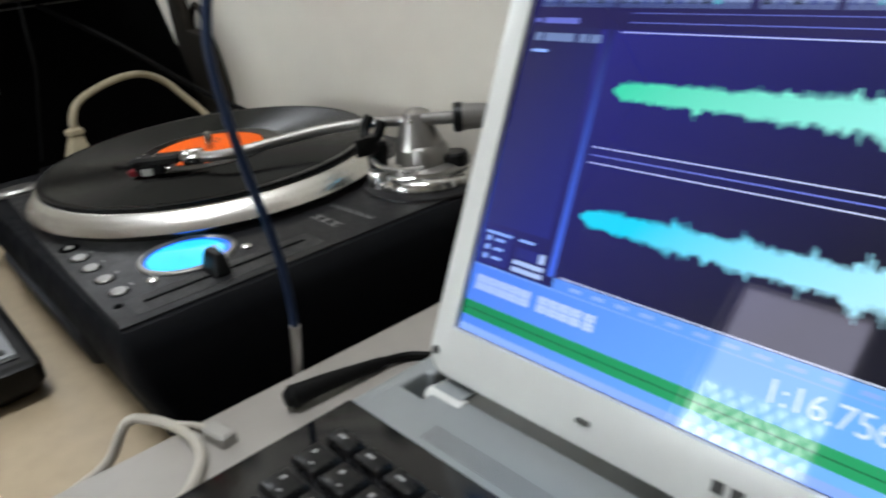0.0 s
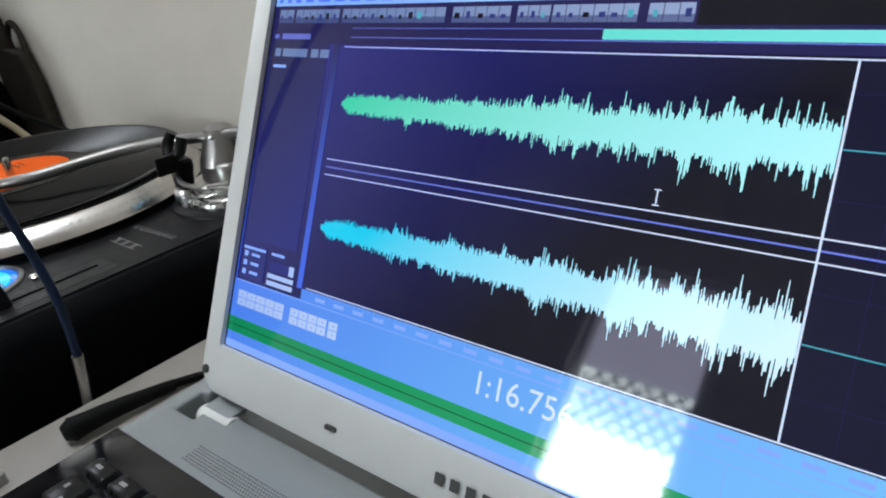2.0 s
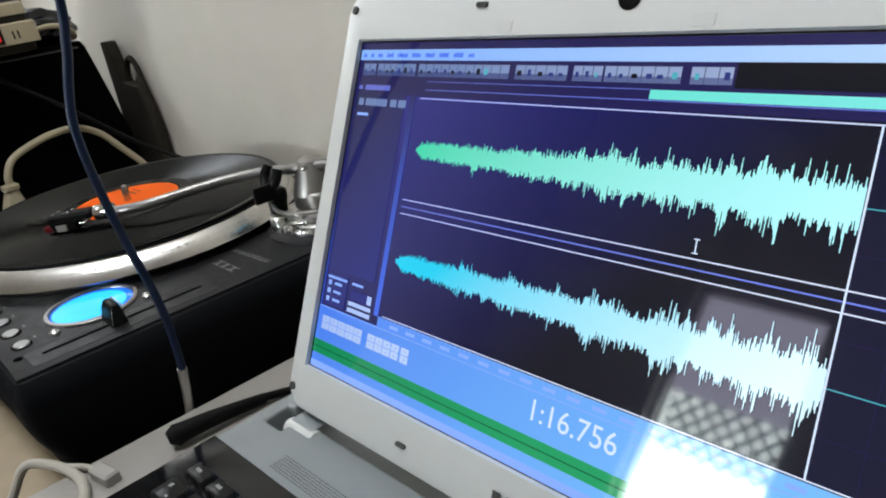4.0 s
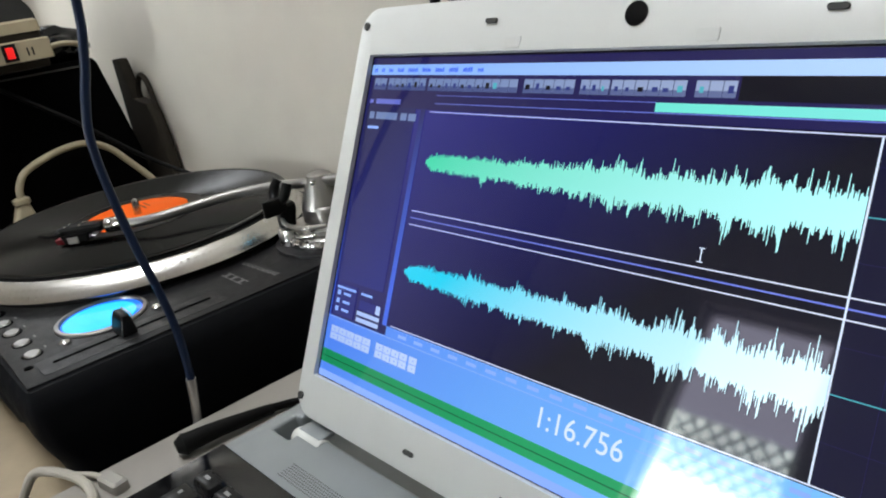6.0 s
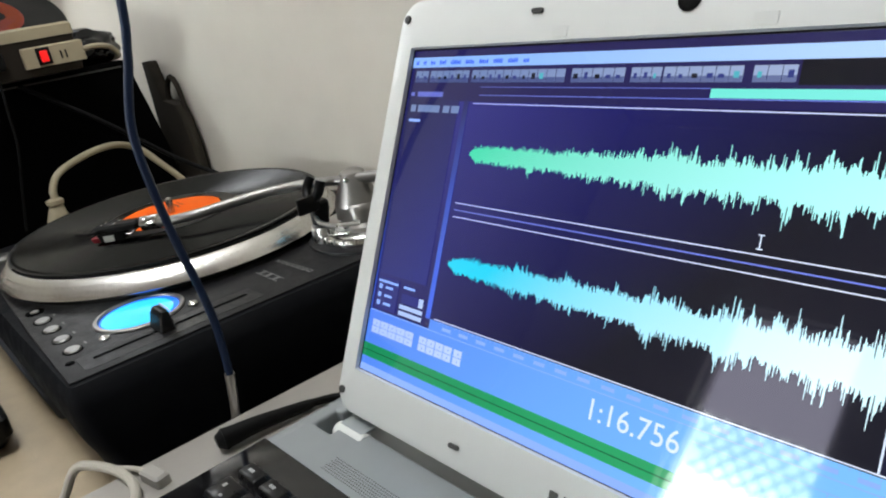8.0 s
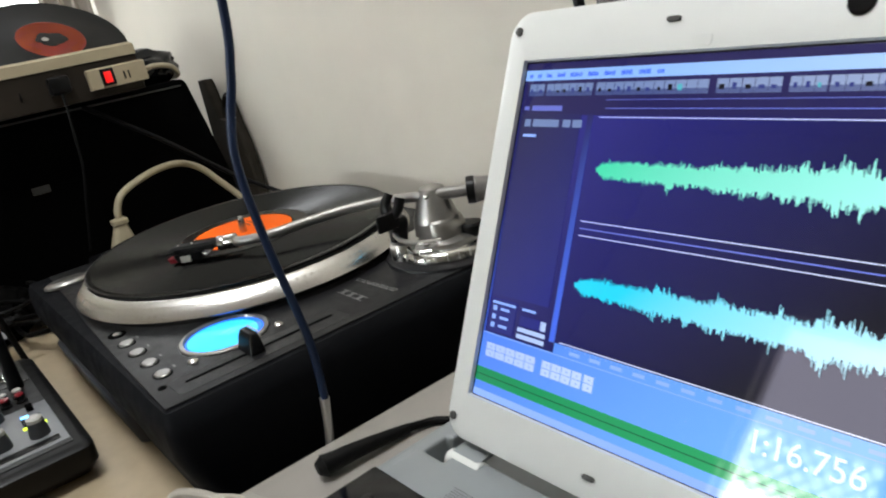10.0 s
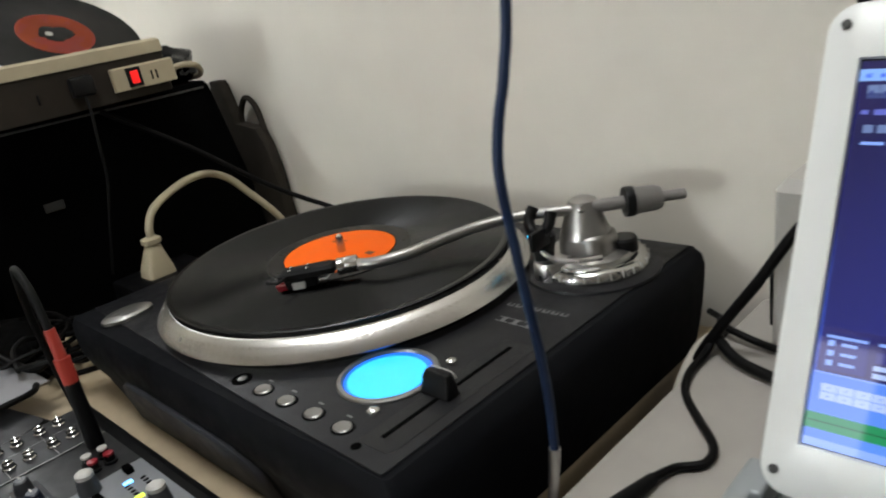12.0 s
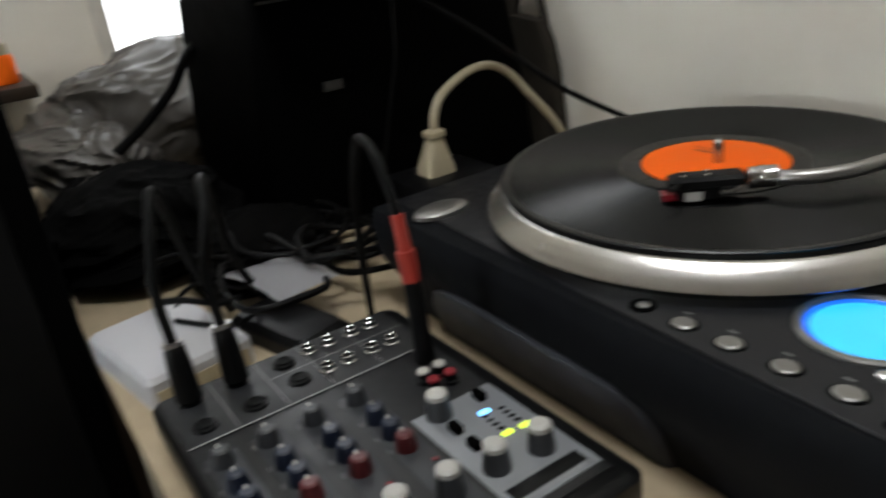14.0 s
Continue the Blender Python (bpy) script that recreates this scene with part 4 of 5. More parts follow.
def waveform(name, v0, u0, u1, mat, seed):
    """Two rows of peaks, quiet at first and spikier later on."""
    random.seed(seed)
    bm = bmesh.new()
    u, last = u0, None
    step = 0.00040
    while u < u1:
        t = (u - u0) / (u1 - u0)
        swell = 0.0050 + 0.0024 * t + 0.0010 * noise.noise((u * 60, seed, 0)) + (0.0008 if t > 0.36 else 0)
        if t < 0.025:
            swell *= 0.25 + 30 * t
        beat = max(0.0, noise.noise((u * 210, seed * 3.1, 0))) + 0.7 * max(0.0, noise.noise((u * 85, seed * 1.7, 4)))
        ends = []
        for _ in range(2):
            r = random.random()
            ends.append(swell * (0.50 + 0.46 * r) + (0.0020 + 0.0125 * t) * beat * random.random() + 0.007 * t * random.random() ** 7)
        hi, lo = ends
        for du in (0.0, step * 0.72):
            pair = (bm.verts.new((u + du, v0 + hi, 0.0004)), bm.verts.new((u + du, v0 - lo, 0.0004)))
            if last:
                bm.faces.new((last[1], pair[1], pair[0], last[0]))
            last = pair
        u += step
    return part(name, moved(bm, SCR), mat, scr, "", False)


waveform("waveform", 0.1264, 0.0570, 0.2598, S_WAVE, 11)
waveform("waveform", 0.0704, 0.0560, 0.2598, S_WAVE2, 12)
cu = bpy.data.curves.new("readout", "FONT")
cu.body, cu.size, cu.align_x = "1:16.756", 0.0128, "LEFT"
tmp = new("readout_tmp", cu)
me = bpy.data.meshes.new_from_object(tmp.evaluated_get(bpy.context.evaluated_depsgraph_get()))
bpy.data.objects.remove(tmp)
me.transform(SCR @ Matrix.Translation((0.1520, 0.0228, 0.0005)))
me.materials.append(S_WHITE)
tagged(new("time_readout", me), "pale time figures").parent = scr

# power lead of the laptop
lead = thing("power_lead", (0.325, -0.08, SIDE_Z), "black laptop power plug and lead lying on the table", "cable")
part("plug", tube([(0.3225, -0.1145, -0.0670), (0.3235, -0.108, -0.0668), (0.3250, -0.092, -0.0672), (0.327, -0.072, -0.0690), (0.3285, -0.054, -0.0710)], (0.0074, 0.0036), 16), RUBBER, lead, "black moulded plug")
part("plug_end", tube([(0.3226, -0.1135, -0.0670), (0.3221, -0.1165, -0.0670), (0.3218, -0.1190, -0.0671)], (0.0073, 0.0040), 16), RUBBER, lead)
part("cord", tube([(0.328, -0.055, -0.0705), (0.334, -0.038, -0.0720), (0.346, -0.026, -0.0720), (0.343, -0.008, -0.0720), (0.322, 0.014, -0.0715), (0.303, 0.036, -0.0715), (0.294, 0.060, -0.0715), (0.293, 0.085, -0.070), (0.294, 0.10, -0.062)], 0.0028), CABLE_BLACK, lead)


# ---- cables over the gap between the tables ----
def cable(name, pts, r, mat, label, n=10, res=8):
    return solid(name, tube(pts, r, n, res), mat, label, "cable")


blue = thing("audio_lead", (0.288, -0.088, -0.12), "dark blue audio lead hanging from above into the gap", "cable")
part("cord", tube([(0.330, -0.075, 0.62), (0.305, -0.085, 0.36), (0.294, -0.0885, 0.21), (0.2905, -0.093, 0.17), (0.288, -0.098, 0.149), (0.2872, -0.102, 0.13), (0.2876, -0.1025, 0.112), (0.2888, -0.1015, 0.094), (0.2892, -0.099, 0.071), (0.2888, -0.095, 0.045), (0.2878, -0.0905, 0.021), (0.2868, -0.087, -0.005), (0.2868, -0.0865, -0.027), (0.2868, -0.0870, -0.0470)], 0.0027, 12), CABLE_BLUE, blue)
part("plug_sleeve", tube([(0.2868, -0.0870, -0.045), (0.2850, -0.0885, -0.065), (0.2825, -0.0905, -0.085), (0.278, -0.093, -0.115)], (0.0035, 0.0027), 12), SATIN, blue, "grey metal plug sleeve")
part("tail", tube([(0.278, -0.093, -0.115), (0.270, -0.096, -0.16), (0.268, -0.1, -0.24)], 0.0022, 8), CABLE_BLUE, blue)
cable("power_cable", [(0.50, 0.165, 0.13), (0.42, 0.13, 0.085), (0.363, 0.105, 0.042), (0.325, 0.098, -0.015), (0.298, 0.096, -0.055), (0.281, 0.094, -0.085), (0.270, 0.07, -0.13), (0.268, 0.05, -0.22)], 0.0038, CABLE_BLACK, "thick black mains cable hanging across the table gap", 12)
cable("power_cable", [(0.272, 0.172, -0.10), (0.292, 0.108, -0.064), (0.320, 0.085, -0.069), (0.375, 0.07, -0.0695), (0.45, 0.06, -0.0695), (0.56, 0.075, -0.0695)], 0.0040, CABLE_BLACK, "thick black mains cable lying behind the laptop", 12)
cable("signal_cable", [(0.245, 0.195, -0.095), (0.272, 0.160, -0.080), (0.290, 0.125, -0.066), (0.330, 0.116, -0.0705), (0.39, 0.112, -0.0715), (0.47, 0.12, -0.0715)], 0.0029, CABLE_BLACK, "thin black lead lying on the grey table")
cable("signal_cable", [(0.262, 0.18, -0.106), (0.272, 0.14, -0.088), (0.278, 0.105, -0.080), (0.277, 0.075, -0.100), (0.274, 0.05, -0.15)], 0.0048, CABLE_WHITE, "off-white lead dropping into the gap")
usb = thing("usb_lead", (0.29, -0.18, SIDE_Z), "off-white lead with a plug lying on the table corner", "cable")
part("cord", tube([(0.248, -0.23, -0.108), (0.254, -0.206, -0.096), (0.259, -0.191, -0.074), (0.268, -0.1815, -0.0715), (0.288, -0.1725, -0.0718), (0.312, -0.1700, -0.0718), (0.334, -0.178, -0.0718), (0.352, -0.20, -0.0718), (0.360, -0.25, -0.0718), (0.355, -0.34, -0.0718)], 0.0031, 10), CABLE_WHITE, usb)
part("plug", moved(loft([(0, 0, 0.020, -0.005, 0.005, 0.002), (0.006, 0, 0.020, -0.005, 0.005, 0.002), (0.0075, 0.0015, 0.0185, -0.0035, 0.0035, 0.002)]), pose(0.306, -0.160, SIDE_Z, 0, 0, 12)), PALE_GREY, usb, "pale plastic plug")
part("tail", tube([(0.307, -0.160, -0.0718), (0.296, -0.164, -0.0718), (0.288, -0.1725, -0.070)], 0.0020, 8), CABLE_WHITE, usb)

# ---- things behind the laptop ----
spk = thing("speaker_box", (0.42, 0.155, SIDE_Z), "pale grey plastic box standing behind the laptop", "speaker")
part("body", loft([(SIDE_Z, 0.326, 0.520, 0.118, 0.196, 0.008), (0.045, 0.328, 0.518, 0.121, 0.195, 0.008), (0.053, 0.334, 0.512, 0.127, 0.190, 0.008)]), PALE_GREY, spk)
part("grommet", box(0.3225, 0.3262, 0.128, 0.150, -0.060, -0.012, 0.0015), BLACK, spk, "black socket strip")
cup = thing("pen_pot", (0.43, 0.105, SIDE_Z), "tall clear pot behind the laptop holding dark pens", "pot")
part("pot", lathe([(0.028, SIDE_Z), (0.031, SIDE_Z + 0.003), (0.034, 0.172), (0.0328, 0.172), (0.0300, SIDE_Z + 0.006), (0.004, SIDE_Z + 0.005)], (0.432, 0.105, 0), 36), GLASS_CLEAR, cup)
random.seed(9)
for i in range(9):
    a = 2 * math.pi * i / 9
    x, y = 0.432 + 0.018 * math.cos(a), 0.105 + 0.016 * math.sin(a)
    tx, ty = 0.434 + 0.030 * math.cos(a) + 0.008 * random.random(), 0.105 + 0.024 * math.sin(a)
    zt = 0.195 + 0.07 * random.random()
    solid("pen", tube([(x, y, SIDE_Z + 0.008), (tx, ty, zt - 0.012), (tx + 0.0005, ty, zt)], (0.0046, 0.0055), 10, 2, curve=False), BLACK if i % 3 else KNOB_BLUE,
          "long dark plastic pen standing in the pot", "pen", "pens in the pot")
cable("aerial", [(0.400, 0.088, SIDE_Z), (0.396, 0.088, 0.10), (0.388, 0.088, 0.18), (0.378, 0.088, 0.27), (0.372, 0.088, 0.33)], 0.0034, BLACK, "thin black rod aerial standing behind the laptop")["category"] = "aerial"
fold = []
for i in range(60):
    x = 0.485 + 0.0085 * i
    fold.append((x, 0.178 + 0.013 * math.sin(i * 0.9) + 0.005 * math.sin(i * 2.3)))
cbm = rings_mesh([[(x, y, z) for x, y in fold] + [(x, y + 0.003, z) for x, y in reversed(fold)] for z in (0.0, 0.3, 0.7, 1.4)])
solid("curtain", cbm, CURTAIN, "brownish grey curtain hanging in folds by the wall", "curtain")

# ---- the black case and what lies on it ----
case = thing("equipment_case", (-0.5, -0.04, TABLE_Z), "large matt black equipment case on the desk", "case")
part("body", loft([(TABLE_Z, -0.64, -0.396, -0.190, 0.170, 0.012), (0.0, -0.64, -0.395, -0.186, 0.158, 0.012), (0.130, -0.64, -0.393, -0.172, 0.130, 0.010), (0.137, -0.635, -0.397, -0.168, 0.126, 0.010)]), CASE, case)
part("trim_strip", box(-0.3935, -0.3910, -0.165, 0.118, 0.128, 0.1305, 0.0005), RUBBER_GREY, case, "thin grey line along the top edge")
part("badge", box(-0.3975, -0.391, -0.112, -0.090, 0.034, 0.044, 0.001), RUBBER_GREY, case, "dull metal badge")
tote = thing("tote_bag", (-0.43, 0.19, TABLE_Z), "dark cloth bag with a loop handle, pouch filling in wall shadow", "bag")
# flat dark pouch put where shadow lies on the wall below the loop
part("pouch", rings_mesh([[(x, y, z) for x, y in rounded(-0.50, x1, 0.182, 0.2, 0.008)] for z, x1 in ((TABLE_Z, -0.364), (-0.05, -0.370), (0.0, -0.374), (0.035, -0.383), (0.058, -0.396), (0.064, -0.446), (0.090, -0.456), (0.118, -0.466), (0.124, -0.472))]), BAG, tote)
part("handle", tube([(-0.447, 0.192, 0.050), (-0.446, 0.193, 0.075), (-0.434, 0.194, 0.094), (-0.420, 0.194, 0.098), (-0.404, 0.194, 0.084), (-0.394, 0.193, 0.050)], 0.0042), BAG, tote, "loop handle")
cable("signal_cable", [(-0.388, -0.02, 0.13), (-0.345, 0.055, 0.068), (-0.30, 0.125, 0.0), (-0.255, 0.168, -0.035), (-0.20, 0.18, -0.05), (-0.15, 0.188, -0.07)], 0.0032, CABLE_BLACK, "black lead running down behind the turntable")
strip = thing("power_strip", (-0.37, -0.05, 0.146), "ivory power strip, shaded front coloured brown, lit red switch, on the case", "power strip")
SM = pose(-0.345, 0.056, 0.148, 0, -4, 0) @ pose(0, 0, 0, 0.5, 0, 0)
part("body", moved(loft([(-0.008, -0.055, 0.0, -0.225, 0.0, 0.004), (0.044, -0.055, 0.0, -0.225, 0.0, 0.004), (0.046, -0.052, -0.004, -0.222, -0.003, 0.004)]), SM), STRIP_SHADED, strip, "strip body, front shade put into a brown colour")
# separate ivory slab for the strip's lit top, above the shade-coloured body
part("lit_top", moved(loft([(0.0370, -0.056, 0.0016, -0.226, 0.0010, 0.004), (0.0500, -0.056, 0.0016, -0.226, 0.0010, 0.004), (0.0530, -0.053, -0.0018, -0.223, -0.002, 0.004)]), SM), IVORY, strip, "lit top face of the strip, in plain ivory")
sw = part("switch_block", moved(loft([(0.002, -0.004, 0.006, -0.070, 0.006, 0.003), (0.026, -0.004, 0.006, -0.070, 0.006, 0.003), (0.028, -0.004, 0.004, -0.068, 0.004, 0.003)]), SM), IVORY, strip)
part("rocker_frame", moved(box(0.0055, 0.0075, -0.0535, -0.0365, 0.004, 0.0255, 0.0006), SM), BLACK, sw)
part("rocker", moved(box(0.0070, 0.0090, -0.0495, -0.0405, 0.0075, 0.0215, 0.0008), SM), LED_RED, sw, "lit red rocker switch")
for y in (-0.018, -0.024, -0.110, -0.150):
    part("socket_slot", moved(box(0.0055 if y > -0.03 else -0.002, 0.0066 if y > -0.03 else 0.0012, y - 0.001, y + 0.001, 0.008, 0.018, 0.0002), SM), BLACK, sw if y > -0.03 else strip)
part("cord", tube([(-0.352, 0.060, 0.162), (-0.352, 0.078, 0.164), (-0.358, 0.098, 0.160), (-0.380, 0.114, 0.150), (-0.41, 0.122, 0.143), (-0.46, 0.120, 0.1405)], 0.0036), CABLE_BEIGE, strip, "beige mains cord")
part("plug_in", moved(box(0.001, 0.014, -0.118, -0.092, 0.006, 0.028, 0.004), SM), BLACK, strip, "black plug top")
part("lead", tube([(-0.336, -0.050, 0.158), (-0.333, -0.050, 0.140), (-0.336, -0.052, 0.100), (-0.340, -0.054, 0.060), (-0.348, -0.064, 0.010), (-0.356, -0.076, -0.05)], 0.0016, 10), RUBBER, strip, "thin black lead")


old = placed("loose_record", pose(-0.470, -0.012, 0.222, 0, 0, 0) @ pose(0, 0, 0, 0, 35, 0) @ pose(0, 0, 0, -6, 0, 0), "black vinyl record, salmon red label, tilted on a bag", "record")
part("disc", lathe([(0.0038, -0.0010), (0.0980, -0.0010), (0.0988, 0.0), (0.0980, 0.0008), (0.0950, 0.0004), (0.050, 0.0004), (0.0465, 0.0008), (0.0038, 0.0006)], n=96), VINYL_OLD, old)
lab = part("label", lathe([(0.0435, 0.0005), (0.0433, 0.0012), (0.0040, 0.0012)], n=64), RED_LABEL, old, "salmon red paper label")
part("label_ring", lathe([(0.0436, 0.0012), (0.0436, 0.0014), (0.0424, 0.0014), (0.0424, 0.0012)], n=64), RED_PLASTIC, lab)
blot = bmesh.new()
bmesh.ops.create_icosphere(blot, subdivisions=3, radius=1.0)
for v in blot.verts:
    v.co *= 1 + 0.5 * noise.noise(v.co * 1.6 + Vector((3, 1, 2)))
    v.co = Vector((v.co.x * 0.0145, v.co.y * 0.019, v.co.z * 0.0003 + 0.0013))
part("label_print", blot, VINYL_OLD, lab, "black printed shape")
part("label_highlight", lathe([(0.0045, 0.0014), (0.0044, 0.0019), (0.0030, 0.0020)], (0.0, -0.008, 0), 20), PALE_GREY, lab, "pale printed patch")
heap = bmesh.new()
bmesh.ops.create_icosphere(heap, subdivisions=4, radius=1.0)
for v in heap.verts:
    n = noise.noise(v.co * 2.1) * 0.22 + noise.noise(v.co * 5.0) * 0.10 + noise.noise(v.co * 11.0) * 0.04
    v.co *= 1 + n
    v.co = Vector((v.co.x * 0.05, v.co.y * 0.06, max(v.co.z, -0.75) * 0.030))
moved(heap, Matrix.Translation((-0.440, 0.075, 0.160)))
bmesh.ops.create_icosphere(heap, subdivisions=5, radius=1.0, matrix=Matrix.Translation((5, 0, 0)))
for v in [v for v in heap.verts if v.co.x > 3]:
    c = v.co - Vector((5, 0, 0))
    c *= 0.95 + noise.noise(c * 2.0) * 0.20 + noise.noise(c * 5.5) * 0.12 + noise.noise(c * 12.0) * 0.05
    v.co = Vector((-0.500 + c.x * 0.085, -0.022 + c.y * 0.130, 0.163 + max(c.z, -0.62) * 0.042))
solid("record_bag", heap, BLACK_GLOSS, "crumpled black polythene bag under the loose record", "bag")

# mains plug standing by the case
mp = thing("mains_plug", (-0.305, -0.042, TABLE_Z), "beige mains plug with an arching beige cable", "plug")
part("socket", box(-0.345, -0.265, -0.085, 0.010, TABLE_Z, -0.054, 0.004), BLACK, mp, "dark socket block")
part("plug_body", loft([(-0.054, -0.3200, -0.2900, -0.060, -0.027, 0.005), (-0.046, -0.3195, -0.2905, -0.059, -0.028, 0.005), (-0.026, -0.3150, -0.2950, -0.052, -0.032, 0.006), (-0.018, -0.3130, -0.2970, -0.049, -0.033, 0.006),
                        (-0.016, -0.3150, -0.2950, -0.051, -0.031, 0.006), (-0.011, -0.3150, -0.2950, -0.051, -0.031, 0.006), (-0.009, -0.3110, -0.2990, -0.046, -0.034, 0.005)]), IVORY, mp, "ivory moulded plug")
part("cord", tube([(-0.305, -0.040, -0.012), (-0.306, -0.038, 0.002), (-0.311, -0.026, 0.018), (-0.325, 0.002, 0.027), (-0.341, 0.038, 0.032), (-0.349, 0.070, 0.030), (-0.350, 0.096, 0.016), (-0.345, 0.114, -0.006), (-0.330, 0.140, -0.045), (-0.31, 0.155, -0.09)], 0.0046, 12), CABLE_BEIGE, mp, "beige round cable")


# ---- mixer ----
mix = thing("mixer", (-0.015, -0.30, TABLE_Z), "small dark grey audio mixer with lit meters, on the desk", "mixer")
MT = -0.0805
part("body", loft([(-0.108, -0.128, 0.110, -0.384, -0.210, 0.008), (-0.098, -0.132, 0.117, -0.387, -0.204, 0.008), (-0.084, -0.132, 0.117, -0.387, -0.204, 0.008), (MT, -0.129, 0.112, -0.384, -0.209, 0.007)]), BLACK, mix, "black plastic housing")
pan = part("panel", box(-0.127, 0.104, -0.382, -0.216, MT - 0.001, MT + 0.0010, 0.0006), MIXER_GREY, mix, "dark grey control panel")
for x in (-0.11, 0.09):
    for y in (-0.365, -0.235):
        part("foot", lathe([(0.006, TABLE_Z), (0.006, -0.107)], (x, y, 0), 14), RUBBER, mix)
pz = MT + 0.0012
part("main_section", box(0.003, 0.098, -0.272, -0.2165, MT + 0.0009, pz + 0.0004, 0.0003), MIXER_LIGHT, pan, "pale grey main section")
part("jack_section", box(-0.126, -0.062, -0.380, -0.217, MT + 0.0009, pz + 0.0003, 0.0003), JACK_FIELD, pan, "jack field")
lines = [(-0.0625, -0.0612, -0.381, -0.217)] + [(-0.125, -0.064, y - 0.0003, y + 0.0003) for y in (-0.350, -0.318, -0.287, -0.252)] + [(-0.098 - 0.0003, -0.098 + 0.0003, -0.318, -0.217)] + [(0.0815, 0.0820, -0.270, -0.220), (0.0945, 0.0950, -0.270, -0.220)]
lines += [(x, x + 0.005, y - 0.0095, y - 0.0089) for x in (-0.040, -0.016, 0.002, 0.016) for y in (-0.286, -0.314, -0.342, -0.369)]
for rect in lines:
    part("panel_print", bars([rect], 0, pz + 0.0007), MIXER_LINE, pan)
for x, y in ((-0.112, -0.365), (-0.078, -0.366), (-0.112, -0.334), (-0.078, -0.334), (-0.084, -0.302), (-0.110, -0.302)):
    j = part("jack_socket", lathe([(0.0075, pz), (0.0075, pz + 0.002), (0.0062, pz + 0.0026), (0.0045, pz + 0.0024), (0.0045, pz + 0.0004)], (x, y, 0), 24), BLACK, pan, "black jack socket")
    part("nut", lathe([(0.0056, pz + 0.002), (0.0056, pz + 0.0034), (0.0046, pz + 0.0036), (0.0042, pz + 0.0030), (0.0020, pz + 0.0026)], (x, y, 0), 20), RUBBER, j)
for x in (-0.112, -0.081):
    for y in (-0.283, -0.268, -0.250, -0.235):
        so = part("phono_socket", lathe([(0.0050, pz), (0.0050, pz + 0.0015), (0.0040, pz + 0.002), (0.0040, pz + 0.0055), (0.0034, pz + 0.0060), (0.0029, pz + 0.0056), (0.0029, pz + 0.0010)], (x, y, 0), 18), CHROME, pan, "metal phono socket")
        part("insert", lathe([(0.0029, pz + 0.0012), (0.0012, pz + 0.0014), (0.0010, pz + 0.0004)], (x, y, 0), 14), BLACK, so, "black socket insert")
part("level_window", box(0.0835, 0.0925, -0.268, -0.222, pz + 0.0003, pz + 0.0009, 0.0002), BLACK, pan, "black strip with a pale border")
for i, y in enumerate((-0.286, -0.314, -0.342, -0.369)):
    part("channel_strip", box(-0.046, 0.100, y - 0.0085, y + 0.0105, MT + 0.0009, pz + 0.0003, 0.0003), STRIP_GREY, pan, "mid grey channel strip")
    for k, (x, mt) in enumerate(((-0.037, KNOB_GREY), (-0.012, KNOB_BLUE), (0.006, KNOB_BLUE), (0.021, KNOB_RED))):
        kb = part("knob", lathe([(0.0064, pz), (0.0061, pz + 0.003), (0.0050, pz + 0.0095), (0.0038, pz + 0.0105)], (x, y, 0), 20), mt, pan, "small turning knob")
        part("pointer", box(x - 0.0050, x - 0.001, y - 0.0006, y + 0.0006, pz + 0.0098, pz + 0.0110, 0.0002), KNOB_CAP, kb)
    part("peak_lamp", box(0.0385, 0.0410, y + 0.0050, y + 0.0075, pz, pz + 0.0012, 0.0003), RED_DARK, pan, "unlit red peak lamp")
for x, y in ((0.010, -0.257), (0.0705, -0.233), (0.067, -0.260), (0.066, -0.288), (0.063, -0.316), (0.063, -0.344), (0.063, -0.371)):
    kb = part("knob", lathe([(0.0078, pz), (0.0076, pz + 0.004), (0.0062, pz + 0.0130)], (x, y, 0), 24), KNOB_GREY, pan, "grey level knob with a white cap")
    part("cap", lathe([(0.0062, pz + 0.0128), (0.0062, pz + 0.0158), (0.0042, pz + 0.0172)], (x, y, 0), 24), KNOB_CAP, kb)
for x, y in ((0.012, -0.230), (0.028, -0.258), (0.046, -0.2585)):
    part("push_button", box(x - 0.0045, x + 0.0045, y - 0.0028, y + 0.0028, pz, pz + 0.005, 0.0008), CASE, pan, "black push button")
for x, y, mt in ((0.0255, -0.2365, LED_BLUE), (0.0490, -0.2385, LED_GREEN), (0.0500, -0.2270, LED_GREEN)):
    part("led", box(x - 0.0016, x + 0.0016, y - 0.0032, y + 0.0032, pz, pz + 0.0016, 0.0004), mt, pan, "lit indicator")
for k in range(4):
    for y in (-0.2385, -0.2270):
        part("led", box(0.0290 + 0.0048 * k - 0.0010, 0.0290 + 0.0048 * k + 0.0010, y - 0.0018, y + 0.0018, pz, pz + 0.0012, 0.0003), RUBBER, pan, "unlit indicator")
for x, y, mt in ((-0.026, -0.244, KNOB_CAP), (-0.026, -0.232, KNOB_CAP), (-0.014, -0.244, RED_DARK), (-0.014, -0.232, RED_DARK)):
    ps = part("phono_socket", lathe([(0.0050, pz), (0.0050, pz + 0.002), (0.0036, pz + 0.0024), (0.0036, pz + 0.007), (0.0028, pz + 0.0076)], (x, y, 0), 20), BLACK, pan, "phono socket with coloured ring")
    part("ring", lathe([(0.0036, pz + 0.0066), (0.0039, pz + 0.0068), (0.0037, pz + 0.0082), (0.0024, pz + 0.0084)], (x, y, 0), 20), mt, ps)

rca = thing("phono_plug", (-0.053, -0.234, -0.078), "red and black phono plug standing in the mixer", "plug")
